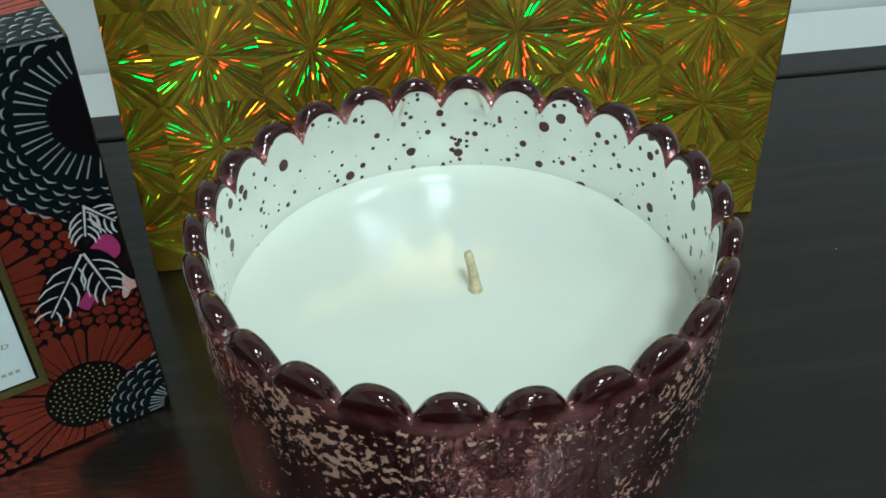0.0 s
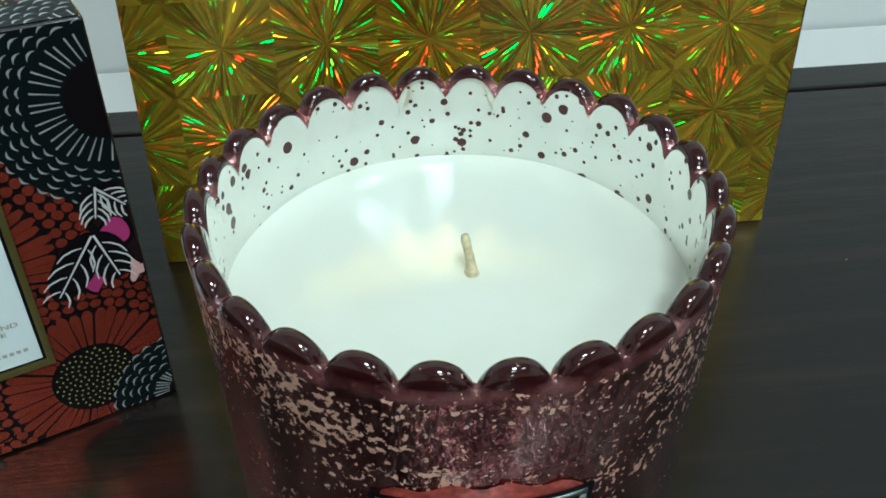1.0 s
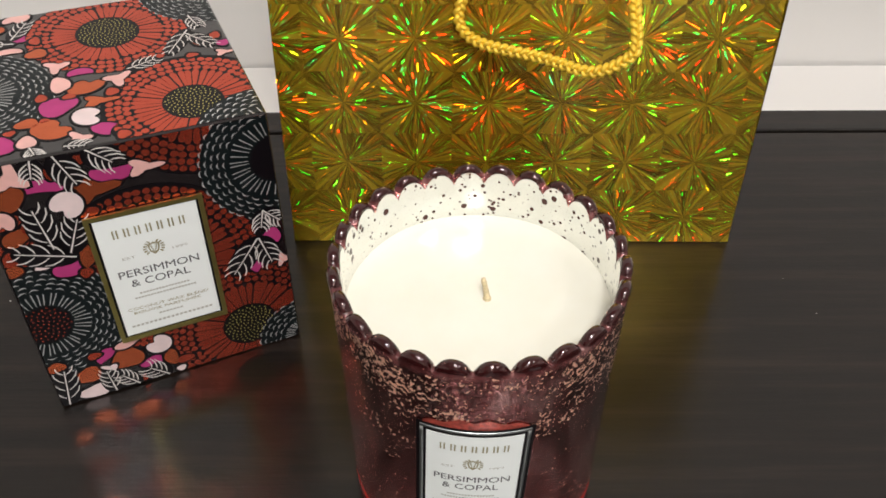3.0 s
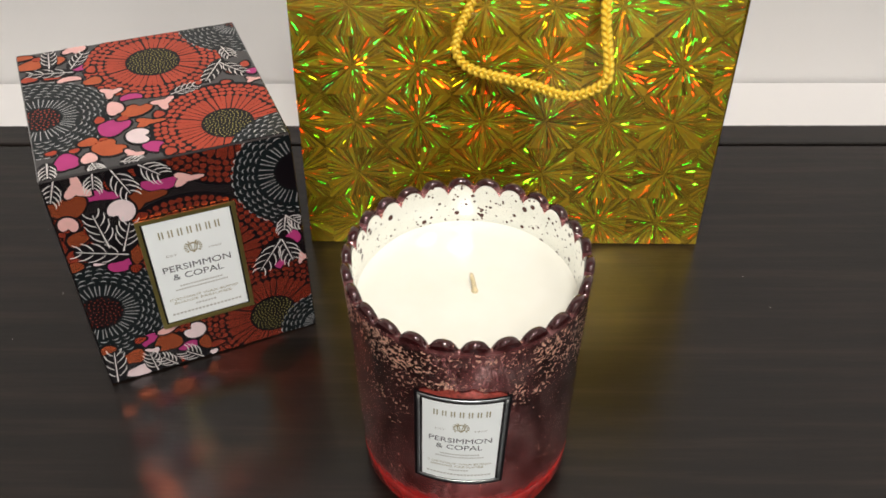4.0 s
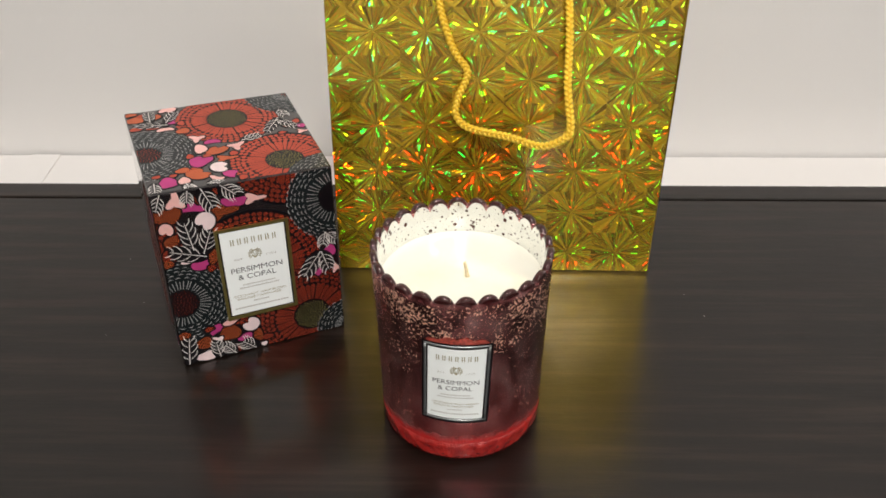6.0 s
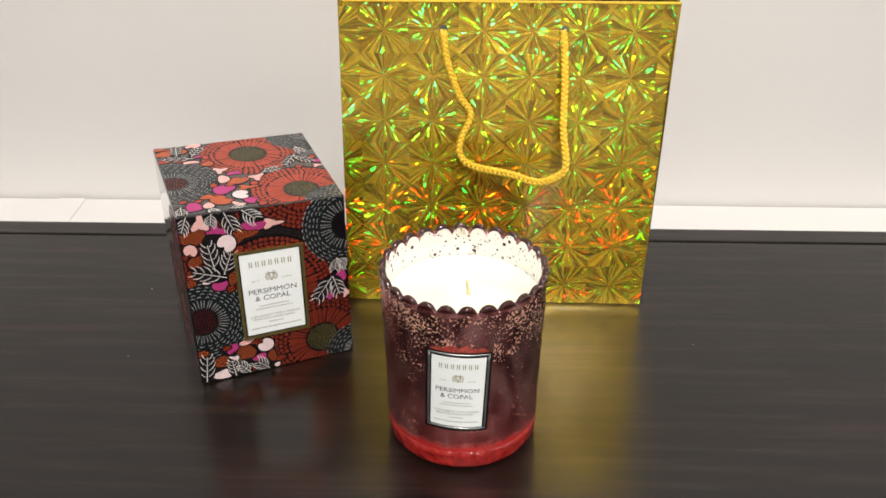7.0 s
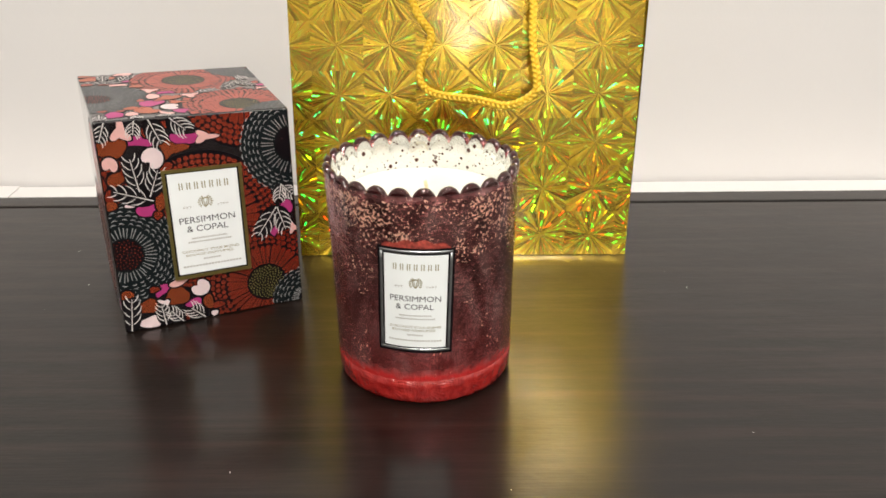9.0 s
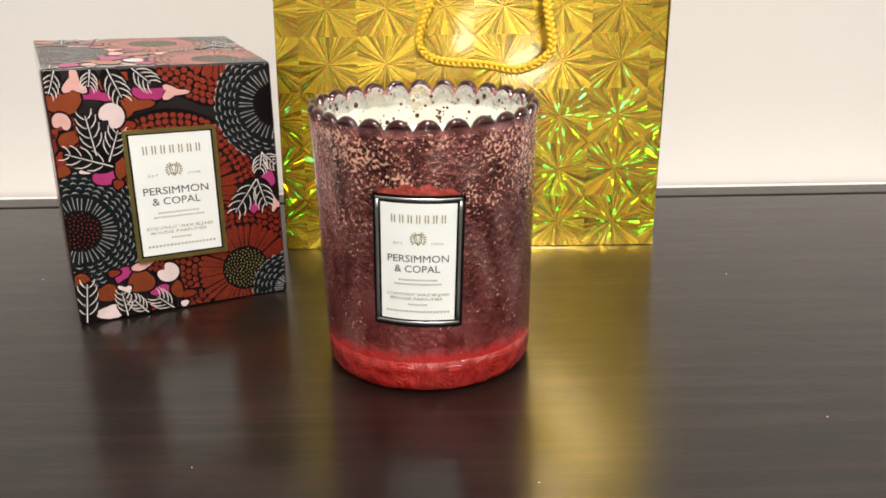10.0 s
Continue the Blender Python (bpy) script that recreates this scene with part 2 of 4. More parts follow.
def make_glass_shell():
    m, nt, b = material("maroon_mercury_glass")
    o = coords(nt)
    _, _, z = split(nt, o)
    up = nt.nodes.new("ShaderNodeMapRange")
    put(nt, up.inputs[0], z)
    for i, val in enumerate((0.049, 0.081, 0.0, 1.0)):
        up.inputs[i + 1].default_value = val
    top = nt.nodes.new("ShaderNodeMapRange")
    put(nt, top.inputs[0], z)
    for i, val in enumerate((0.0896, 0.0928, 1.0, 0.0)):
        top.inputs[i + 1].default_value = val
    cluster = noise_tex(nt, o, 62, 2)
    flake = noise_tex(nt, o, 840, 3.0, 0.62)
    level = calc(nt, "ADD", flake, calc(nt, "MULTIPLY", calc(nt, "SUBTRACT", cluster, 0.5), 0.46))
    level = calc(nt, "ADD", level, calc(nt, "MULTIPLY", calc(nt, "MULTIPLY", up.outputs[0], top.outputs[0]), 0.16))
    mask = calc(nt, "GREATER_THAN", level, 0.730)
    streak = noise_tex(nt, stretch(nt, o, (1000, 1000, 430)), 1.0, 4, 0.7)
    deep = ramp(nt, streak, [(0.3, (0.20, 0.022, 0.024)), (0.50, (0.62, 0.19, 0.185)), (0.72, (0.94, 0.52, 0.49))])
    cloud = ramp(nt, noise_tex(nt, stretch(nt, o, (120, 120, 72)), 1.0, 3, 0.6), [(0.38, (0.11, 0.012, 0.014)), (0.52, (0.62, 0.205, 0.205)), (0.66, (0.92, 0.50, 0.48))])
    deep = mix(nt, 0.72, deep, cloud)
    deep = mix(nt, top.outputs[0], (0.036, 0.0034, 0.0042), deep)
    col = mix(nt, mask, deep, (1.0, 0.58, 0.42))
    # the silvering thins out downwards and lets the red glass through
    thin = nt.nodes.new("ShaderNodeMapRange")
    put(nt, thin.inputs[0], calc(nt, "ADD", z, calc(nt, "MULTIPLY", cluster, 0.016)))
    for i, val in enumerate((0.022, 0.062, 0.75, 0.0)):
        thin.inputs[i + 1].default_value = val
    col = mix(nt, thin.outputs[0], col, mix(nt, 0.18, (0.42, 0.024, 0.021), col))
    # bare red glass below an uneven line near the foot
    edge = calc(nt, "ADD", 0.0108, calc(nt, "MULTIPLY", noise_tex(nt, o, 260, 3), 0.0052))
    fade = nt.nodes.new("ShaderNodeMapRange")
    put(nt, fade.inputs[0], calc(nt, "SUBTRACT", z, edge))
    for i, val in enumerate((-0.0006, 0.0058, 1.0, 0.0)):
        fade.inputs[i + 1].default_value = val
    bare = calc(nt, "POWER", fade.outputs[0], 2.2)
    col = mix(nt, bare, col, (0.46, 0.018, 0.017))
    metal = calc(nt, "ADD", 0.30, calc(nt, "MULTIPLY", top.outputs[0], 0.67))
    metal = calc(nt, "MULTIPLY", metal, calc(nt, "SUBTRACT", 1.0, bare))
    metal = calc(nt, "MULTIPLY", metal, calc(nt, "SUBTRACT", 1.0, calc(nt, "MULTIPLY", thin.outputs[0], 0.22)))
    metal = calc(nt, "MULTIPLY", metal, calc(nt, "SUBTRACT", 1.0, calc(nt, "MULTIPLY", mask, 0.55)))
    settings(nt, b, color=col, metal=metal, rough=calc(nt, "ADD", 0.09, calc(nt, "MULTIPLY", mask, 0.22)), coat=0.75, coat_rough=0.03, spec=0.5)
    # embossed rays and crinkles in the wall
    ripple = voronoi(nt, o, 380).outputs["Distance"]
    crinkle = noise_tex(nt, stretch(nt, o, (820, 820, 460)), 1.0, 3)
    star = starburst(nt, o)
    crinkle = calc(nt, "ADD", crinkle, calc(nt, "MULTIPLY", star, 0.05))
    body_bump = calc(nt, "MULTIPLY", calc(nt, "ADD", calc(nt, "MULTIPLY", ripple, 0.6), calc(nt, "MULTIPLY", crinkle, 1.3)), top.outputs[0])
    bump(nt, b, body_bump, 0.65, 0.0006)
    # the outer skin is embossed more softly than the silvering beneath it
    skin = calc(nt, "MULTIPLY", calc(nt, "ADD", voronoi(nt, o, 340).outputs["Distance"], calc(nt, "MULTIPLY", noise_tex(nt, stretch(nt, o, (760, 760, 440)), 1.0, 3), 1.3)), top.outputs[0])
    emboss = nt.nodes.new("ShaderNodeBump")
    put(nt, emboss.inputs["Strength"], 0.85)
    put(nt, emboss.inputs["Distance"], 0.0008)
    put(nt, emboss.inputs["Height"], skin)
    nt.links.new(emboss.outputs[0], b.inputs["Coat Normal"])
    return m


def make_silver():
    m, nt, b = material("speckled_silver_lining")
    o = coords(nt)
    warp = noise_tex(nt, o, 160, 2)
    vor = voronoi(nt, o, 350)
    rx, _, _ = split(nt, vor.outputs["Color"])
    size = calc(nt, "MULTIPLY", calc(nt, "POWER", rx, 2.2), 0.42)
    d = calc(nt, "ADD", vor.outputs["Distance"], calc(nt, "MULTIPLY", calc(nt, "SUBTRACT", warp, 0.5), 0.25))
    big = calc(nt, "LESS_THAN", d, size)
    vor2 = voronoi(nt, o, 700)
    ry, _, _ = split(nt, vor2.outputs["Color"])
    small = calc(nt, "LESS_THAN", vor2.outputs["Distance"], calc(nt, "MULTIPLY", calc(nt, "POWER", ry, 3.0), 0.42))
    mask = calc(nt, "MAXIMUM", big, small)
    tone = ramp(nt, noise_tex(nt, o, 120, 3), [(0.3, (0.84, 0.85, 0.82)), (0.7, (0.92, 0.92, 0.89))])
    settings(nt, b, color=mix(nt, mask, tone, (0.07, 0.022, 0.018)), metal=calc(nt, "SUBTRACT", 0.85, calc(nt, "MULTIPLY", mask, 0.7)), rough=0.10)
    bump(nt, b, noise_tex(nt, o, 200, 2), 0.03, 0.0004)
    return m


def make_base_glass():
    m, nt, b = material("clear_red_glass")
    o = coords(nt)
    f = noise_tex(nt, o, 240, 3)
    settings(nt, b, color=ramp(nt, f, [(0.3, (0.34, 0.010, 0.010)), (0.7, (0.62, 0.034, 0.026))]), rough=0.2, coat=0.35, coat_rough=0.05, trans=0.35)
    bump(nt, b, calc(nt, "ADD", voronoi(nt, o, 230).outputs["Distance"], calc(nt, "ADD", calc(nt, "MULTIPLY", starburst(nt, o), 0.25), noise_tex(nt, stretch(nt, o, (600, 600, 200)), 1.0, 2))), 0.7, 0.0012)
    return m


def make_wax():
    m, nt, b = material("coconut_wax")
    o = coords(nt)
    f = noise_tex(nt, o, 45, 3)
    g = noise_tex(nt, o, 900, 2)
    tone = ramp(nt, f, [(0.30, (0.84, 0.81, 0.69)), (0.5, (0.86, 0.83, 0.72)), (0.70, (0.87, 0.85, 0.75))])
    grit = voronoi(nt, o, 170)
    pick, _, _ = split(nt, grit.outputs["Color"])
    speck = calc(nt, "MULTIPLY", calc(nt, "LESS_THAN", grit.outputs["Distance"], 0.045), calc(nt, "GREATER_THAN", pick, 0.90))
    settings(nt, b, color=mix(nt, speck, tone, (0.30, 0.22, 0.13)), rough=calc(nt, "ADD", 0.17, calc(nt, "MULTIPLY", f, 0.08)), spec=0.9)
    bump(nt, b, calc(nt, "ADD", f, calc(nt, "MULTIPLY", g, 0.02)), 0.10, 0.0012)
    return m


def make_ink(name, color, metal=0.55, rough=0.33):
    m, nt, b = material(name)
    f = noise_tex(nt, coords(nt), 140, 3)
    settings(nt, b, color=ramp(nt, f, [(0.3, [c * 0.85 for c in color]), (0.7, color)]), rough=rough, metal=metal, coat=0.1, coat_rough=0.12, spec=0.18)
    return m


WALL = make_wall("painted_wall", (0.74, 0.715, 0.695))
SILL = make_wall("white_gloss_paint", (0.81, 0.775, 0.75))
CEILING = make_wall("ceiling_paint", (0.82, 0.81, 0.79))
FLOORING = make_plain("grey_floor", (0.22, 0.19, 0.16), 0.5)
TABLE = make_table()
FOIL = make_foil()
SHELL = make_glass_shell()
LINING = make_silver()
REDGLASS = make_base_glass()
WAX = make_wax()
BARE = make_plain("bare_salmon_glass", (0.50, 0.085, 0.062), 0.3, 0.35, 0.6, 0.5, 700)
WICK = make_plain("cotton_wick", (0.70, 0.58, 0.36), 0.9, vary=0.25, scale=900)
ROPE = make_plain("gold_cord", (0.90, 0.57, 0.045), 0.45, 0.15, vary=0.2, scale=700)
BAGINSIDE = make_plain("white_paper", (0.72, 0.70, 0.64), 0.7)
INKBLACK = make_ink("black_print", (0.006, 0.0045, 0.006), 0.1, 0.34)
CARD = make_plain("varnished_black_card", (0.010, 0.007, 0.008), 0.22, 0.0, 1.0, 0.3, 300)
INKTEAL = make_ink("dark_teal_print", (0.006, 0.010, 0.011), 0.2, 0.34)
INKRED = make_ink("persimmon_print", (0.68, 0.110, 0.060), 0.84, 0.23)
INKORANGE = make_ink("orange_print", (0.76, 0.175, 0.070), 0.84, 0.22)
INKPINK = make_ink("pink_print", (0.88, 0.50, 0.46), 0.15)
INKPALE = make_ink("pale_pink_print", (0.90, 0.72, 0.72), 0.15)
INKMAGENTA = make_ink("magenta_print", (0.54, 0.055, 0.23), 0.3)
INKWHITE = make_ink("white_print", (0.80, 0.75, 0.72), 0.1)
INKSILVER = make_ink("silver_print", (0.78, 0.78, 0.78), 0.60, 0.24)
INKDOT = make_ink("olive_gold_print", (0.70, 0.62, 0.20), 0.4)
GOLDEDGE = make_ink("gold_frame_foil", (0.44, 0.37, 0.12), 0.9, 0.3)
SILVEREDGE = make_ink("grey_frame_foil", (0.42, 0.44, 0.44), 0.9, 0.3)
PAPER = make_plain("label_paper", (0.87, 0.90, 0.89), 0.5, vary=0.02)
TEXTINK = make_plain("grey_text_ink", (0.05, 0.05, 0.055), 0.5)
GOLDTEXT = make_plain("gold_text_ink", (0.33, 0.29, 0.16), 0.4, 0.3)
FAINT = make_plain("faint_text_ink", (0.46, 0.45, 0.41), 0.5)
DUST = make_plain("dust", (0.75, 0.74, 0.70), 0.9)


def make_glow():
    m, nt, b = material("lit_diffuser")
    settings(nt, b, color=(0.9, 0.9, 0.9))
    put(nt, b.inputs["Emission Color"], (1.0, 0.93, 0.80))
    put(nt, b.inputs["Emission Strength"], GLOBE)
    return m


GLOBE = 19.0
GLOW = make_glow()


# ---- building helpers ----
def mesh_of(bm, name, mats, smooth=False):
    me = bpy.data.meshes.new(name)
    bm.to_mesh(me)
    bm.free()
    for m in mats if isinstance(mats, (list, tuple)) else [mats]:
        me.materials.append(m)
    if smooth:
        me.polygons.foreach_set("use_smooth", [True] * len(me.polygons))
    return me


def thing(name, m, label, category, group="", kind=""):
    ob = new(name)
    ob.empty_display_size = 0.01
    ob.matrix_world = m
    return tagged(ob, label, category, group, kind)


def part(name, bm, mats, parent, label="", smooth=False, m=None):
    ob = new(name, mesh_of(bm, name, mats, smooth))
    ob.parent = parent
    if m is not None:
        ob.matrix_basis = m
    return tagged(ob, label)


def block(bm, x0, x1, y0, y1, z0, z1, bevel=0.0, segments=2):
    made = bmesh.ops.create_cube(bm, size=1.0)
    for v in made["verts"]:
        v.co = Vector(((x0 + x1) / 2 + v.co.x * (x1 - x0), (y0 + y1) / 2 + v.co.y * (y1 - y0), (z0 + z1) / 2 + v.co.z * (z1 - z0)))
    if bevel:
        edges = list({e for v in made["verts"] for e in v.link_edges})
        bmesh.ops.bevel(bm, geom=edges, offset=bevel, segments=segments, affect="EDGES", profile=0.5)
    return bm


def structure(name, bm, mat, label, category):
    return tagged(new(name, mesh_of(bm, name, mat)), label, category, kind="structure")


def lathe(bm, profile, n, warp=None, close_top=False, close_bottom=False):
    """Rings of the profile (radius, height); warp(theta, r, z, i) may move each vertex."""
    rings = []
    for i, (r, z) in enumerate(profile):
        ring = []
        for k in range(n):
            th = 2 * math.pi * k / n
            rr, zz = warp(th, r, z, i) if warp else (r, z)
            ring.append(bm.verts.new((rr * math.cos(th), rr * math.sin(th), zz)))
        rings.append(ring)
    for a, b in zip(rings, rings[1:]):
        for k in range(n):
            bm.faces.new((a[k], a[(k + 1) % n], b[(k + 1) % n], b[k]))
    if close_bottom:
        bm.faces.new(list(reversed(rings[0])))
    if close_top:
        bm.faces.new(rings[-1])
    return bm


def sheet(nx, nz, place, uvs=None):
    """A grid of quads; place(u, v) gives the vertex, uvs(u, v) the texture place."""
    bm = bmesh.new()
    vs = [[bm.verts.new(place(i / nx, j / nz)) for i in range(nx + 1)] for j in range(nz + 1)]
    layer = bm.loops.layers.uv.new("UVMap") if uvs else None
    for j in range(nz):
        for i in range(nx):
            f = bm.faces.new((vs[j][i], vs[j][i + 1], vs[j + 1][i + 1], vs[j + 1][i]))
            if layer:
                for loop, (a, b) in zip(f.loops, ((i, j), (i + 1, j), (i + 1, j + 1), (i, j + 1))):
                    loop[layer].uv = uvs(a / nx, b / nz)
    return bm


# ---- the room ----
WX, WY, BACK = 1.7, -3.3, 0.2785
structure("wall_back", block(bmesh.new(), -WX - 0.1, WX + 0.1, BACK, BACK + 0.1, FLOOR, CEIL), WALL, "plain off-white painted wall behind the desk", "wall")
structure("wall_left", block(bmesh.new(), -WX - 0.1, -WX, WY, BACK - 0.002, FLOOR, CEIL), WALL, "plain off-white painted side wall", "wall")
structure("wall_right", block(bmesh.new(), WX, WX + 0.1, WY, BACK - 0.002, FLOOR, CEIL), WALL, "plain off-white painted side wall", "wall")
structure("wall_front", block(bmesh.new(), -WX - 0.1, WX + 0.1, WY - 0.1, WY - 0.002, FLOOR, CEIL), WALL, "plain off-white painted far wall", "wall")
structure("floor", block(bmesh.new(), -WX - 0.1, WX + 0.1, WY - 0.1, BACK + 0.1, FLOOR - 0.1, FLOOR - 0.002), FLOORING, "dull grey-brown floor", "floor")
structure("ceiling", block(bmesh.new(), -WX - 0.1, WX + 0.1, WY - 0.1, BACK + 0.1, CEIL + 0.002, CEIL + 0.1), CEILING, "plain white ceiling", "ceiling")
structure("window_sill", block(bmesh.new(), -WX + 0.002, WX - 0.002, 0.19, BACK - 0.002, -0.045, -0.0200, 0.0004), SILL, "glossy white painted ledge along the wall", "ledge")

structure("ledge_strip", block(bmesh.new(), -0.3195, -0.2980, 0.2055, BACK - 0.003, -0.0198, -0.0188, 0.0003), SILL, "thin raised white strip lying along the ledge", "trim")

# ceiling light over the desk, with its lamp just beneath the diffuser
for lx, ly, size, watts in LAMPS:
    fixture = thing("ceiling_light", pose(lx, ly, CEIL), "square white ceiling light panel, switched on", "ceiling light", "ceiling lights")
    part("housing", block(bmesh.new(), -0.24, 0.24, -0.24, 0.24, -0.03, 0.0, 0.004), CEILING, fixture)
    part("diffuser", block(bmesh.new(), -0.215, 0.215, -0.215, 0.215, -0.038, -0.0305, 0.002), PAPER, fixture)

# pendant with a large and a small globe across the room, mirrored in the foil bag
pendant = thing("pendant_lamp", pose(0.08, -2.75, CEIL), "pendant lamp with two frosted globes hanging from the ceiling, lit", "lamp")
for z, radius in ((0.61, 0.105), (0.80, 0.05)):
    bm = bmesh.new()
    bmesh.ops.create_uvsphere(bm, u_segments=32, v_segments=16, radius=radius)
    part("globe", bm, GLOW, pendant, "glowing frosted glass globe", True, pose(0, 0, z - CEIL))
for low, high in ((0.714, 0.751), (0.849, CEIL)):
    bm = bmesh.new()
    bmesh.ops.create_cone(bm, cap_ends=True, segments=12, radius1=0.003, radius2=0.003, depth=high - low)
    part("cord", bm, TEXTINK, pendant, m=pose(0, 0, (low + high) / 2 - CEIL))

# ---- the desk ----
desk = thing("desk", pose(0, 0, 0), "dark espresso wood-grain desk with a glossy top", "desk")
part("tabletop", block(bmesh.new(), -0.9, 0.9, -0.52, 0.1857, -0.035, 0.0, 0.0008), TABLE, desk)
part("back_strip", block(bmesh.new(), -0.9, 0.9, 0.1869, 0.2039, -0.0199, 0.0004, 0.0012), TABLE, desk, "narrow dark back strip behind a groove")
for sx in (-0.88, 0.88):
    part("side_panel", block(bmesh.new(), sx - 0.015, sx + 0.015, -0.5, 0.17, FLOOR, -0.0355), TABLE, desk)

# ---- gift bag ----
BAGX, BAGY = 0.0133, 0.1088
XL0, XR0, XL1, XR1, TALL = -0.0768 - BAGX, 0.1010 - BAGX, -0.0757 - BAGX, 0.1097 - BAGX, 0.1775
bag = thing("gift_bag", pose(BAGX + 0.0045, BAGY + 0.0009, 0.0003, 0, 0, -0.6), "gold holographic starburst gift bag with plaited yellow cord handle, upright", "gift bag")


def lean_at(s):
    """Degrees by which the front panel leans back at each height: a soft S."""
    return float(np.interp(s, (0.0, 0.135, 0.150, 0.1775), (5.1, 10.9, 9.8, 6.8)))


def panel(x, out, s):
    """A place on the front panel, which leans back a little more towards the top: across, behind it, up along it."""
    n, y, z = 24, 0.0, 0.0
    x, s = x - 0.012 * s, s * 1.016
    for k in range(n):
        q = s * (k + 0.5) / n
        a = radians(lean_at(q) + 16.0 * math.exp(-q / 0.004))
        y, z = y + math.sin(a) * s / n, z + math.cos(a) * s / n
    a = radians(lean_at(s))
    return (x, y + out * math.cos(a), z - out * math.sin(a))


def bag_edge(v):
    return XL0 + (XL1 - XL0) * v, XR0 + (XR1 - XR0) * v


def front_place(u, v):
    a, b = bag_edge(v)
    x = a + (b - a) * u
    swell = 0.0010 * noise.noise(Vector((x * 24, v * 4.0, 3.0))) * math.sin(math.pi * u) * math.sin(math.pi * min(1, v * 1.02))
    return panel(x, swell, v * TALL)


_, top_y, top_z = panel(0, 0, TALL)
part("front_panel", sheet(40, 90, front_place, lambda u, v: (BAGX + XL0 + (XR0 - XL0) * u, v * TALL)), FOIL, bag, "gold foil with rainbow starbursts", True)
DEEP = 0.072
part("back_panel", sheet(8, 8, lambda u, v: (bag_edge(v)[1] - (bag_edge(v)[1] - bag_edge(v)[0]) * u, DEEP + (top_y + 0.006 - DEEP) * v, top_z * v),
     lambda u, v: (u * 0.18, v * TALL)), FOIL, bag, smooth=True)
for side in (0, 1):
    def gusset(u, v, side=side):
        yf, yb = panel(0, 0, TALL * v)[1] + 0.0004, DEEP + (top_y + 0.0056 - DEEP) * v
        inward = 0.010 * (1 - abs(2 * u - 1)) * min(1.0, v * 3)
        x = bag_edge(v)[side] + (inward if side == 0 else -inward)
        return (x, yb + (yf - yb) * u if side == 0 else yf + (yb - yf) * u, top_z * v)
    part("gusset", sheet(2, 8, gusset, lambda u, v: (u * 0.07, v * TALL)), FOIL, bag)
part("bottom", block(bmesh.new(), XL0 + 0.0006, XR0 - 0.0006, 0.0006, DEEP - 0.0006, 0.0, 0.0006), BAGINSIDE, bag)
# folded hem along the upper edge
part("hem", block(bmesh.new(), XL1 + 0.0005, XR1 - 0.0005, top_y - 0.0009, top_y + 0.0004, top_z - 0.0008, top_z + 0.0004, 0.0003), ROPE, bag)
for hx in (-0.0308, 0.0358):
    bm = bmesh.new()
    bmesh.ops.create_circle(bm, cap_ends=True, segments=20, radius=0.0024)
    part("cord_hole", bm, TEXTINK, bag, m=Matrix.Translation(panel(hx, -0.0004, 0.1622)) @ pose(0, 0, 0, 90 - 13))


def cord(points, radius, twists, strands=3):
    """A plaited cord of three round strands along a smooth line."""
    curve = [Vector(p) for p in points]
    line = []
    for i in range(len(curve) - 1):
        p0, p1, p2, p3 = curve[max(i - 1, 0)], curve[i], curve[i + 1], curve[min(i + 2, len(curve) - 1)]
        for k in range(14):
            t = k / 14
            line.append(0.5 * (2 * p1 + (p2 - p0) * t + (2 * p0 - 5 * p1 + 4 * p2 - p3) * t * t + (3 * p1 - p0 - 3 * p2 + p3) * t ** 3))
    line.append(curve[-1])
    bm = bmesh.new()
    lengths = [0.0]
    for a, b in zip(line, line[1:]):
        lengths.append(lengths[-1] + (b - a).length)
    # even steps along the line
    steps = int(lengths[-1] / (radius * 0.40))
    path, j = [], 0
    for s in range(steps + 1):
        d = lengths[-1] * s / steps
        while j < len(line) - 2 and lengths[j + 1] < d:
            j += 1
        t = (d - lengths[j]) / max(1e-9, lengths[j + 1] - lengths[j])
        path.append(line[j].lerp(line[j + 1], t))
    for strand in range(strands):
        prev = None
        for s, p in enumerate(path):
            d = (path[min(s + 1, steps)] - path[max(s - 1, 0)]).normalized()
            side = d.cross(Vector((0, -1, 0.02))).normalized()
            out = side.cross(d).normalized()
            ph = 2 * math.pi * (strand / strands + lengths[-1] * s / steps * twists)
            centre = p + (side * math.sin(ph) * 0.58 + out * math.sin(2 * ph) * 0.40) * radius
            ring = [bm.verts.new(centre + (side * math.cos(a) + out * math.sin(a)) * radius * 0.50) for a in [2 * math.pi * q / 7 for q in range(7)]]
            if prev:
                for q in range(7):
                    bm.faces.new((prev[q], prev[(q + 1) % 7], ring[(q + 1) % 7], ring[q]))
            prev = ring
    return bm


# places on the front panel: across, proud of it, up along it
# the loop stands off the panel, most of all at its lower corner
CORD = [(-0.0308, 0.004, 0.162), (-0.0305, -0.0022, 0.159), (-0.0285, -0.0028, 0.1449), (-0.0222, -0.0036, 0.1269), (-0.0156, -0.0045, 0.1166), (-0.0205, -0.0055, 0.1038), (-0.0217, -0.0062, 0.0944),
        (-0.0145, -0.0078, 0.0879), (0.0068, -0.0155, 0.0856), (0.0227, -0.022, 0.0833), (0.0341, -0.024, 0.0883), (0.0372, -0.024, 0.0943), (0.0353, -0.0195, 0.1135), (0.0361, -0.0115, 0.1341), (0.0356, -0.0022, 0.159), (0.0356, 0.004, 0.162)]
part("handle", cord([panel(*p) for p in CORD], 0.0021, 125), ROPE, bag, "plaited yellow-gold cord handle", True)

# ---- printed box ----
BOXW, BOXH = 0.0857, 0.1005


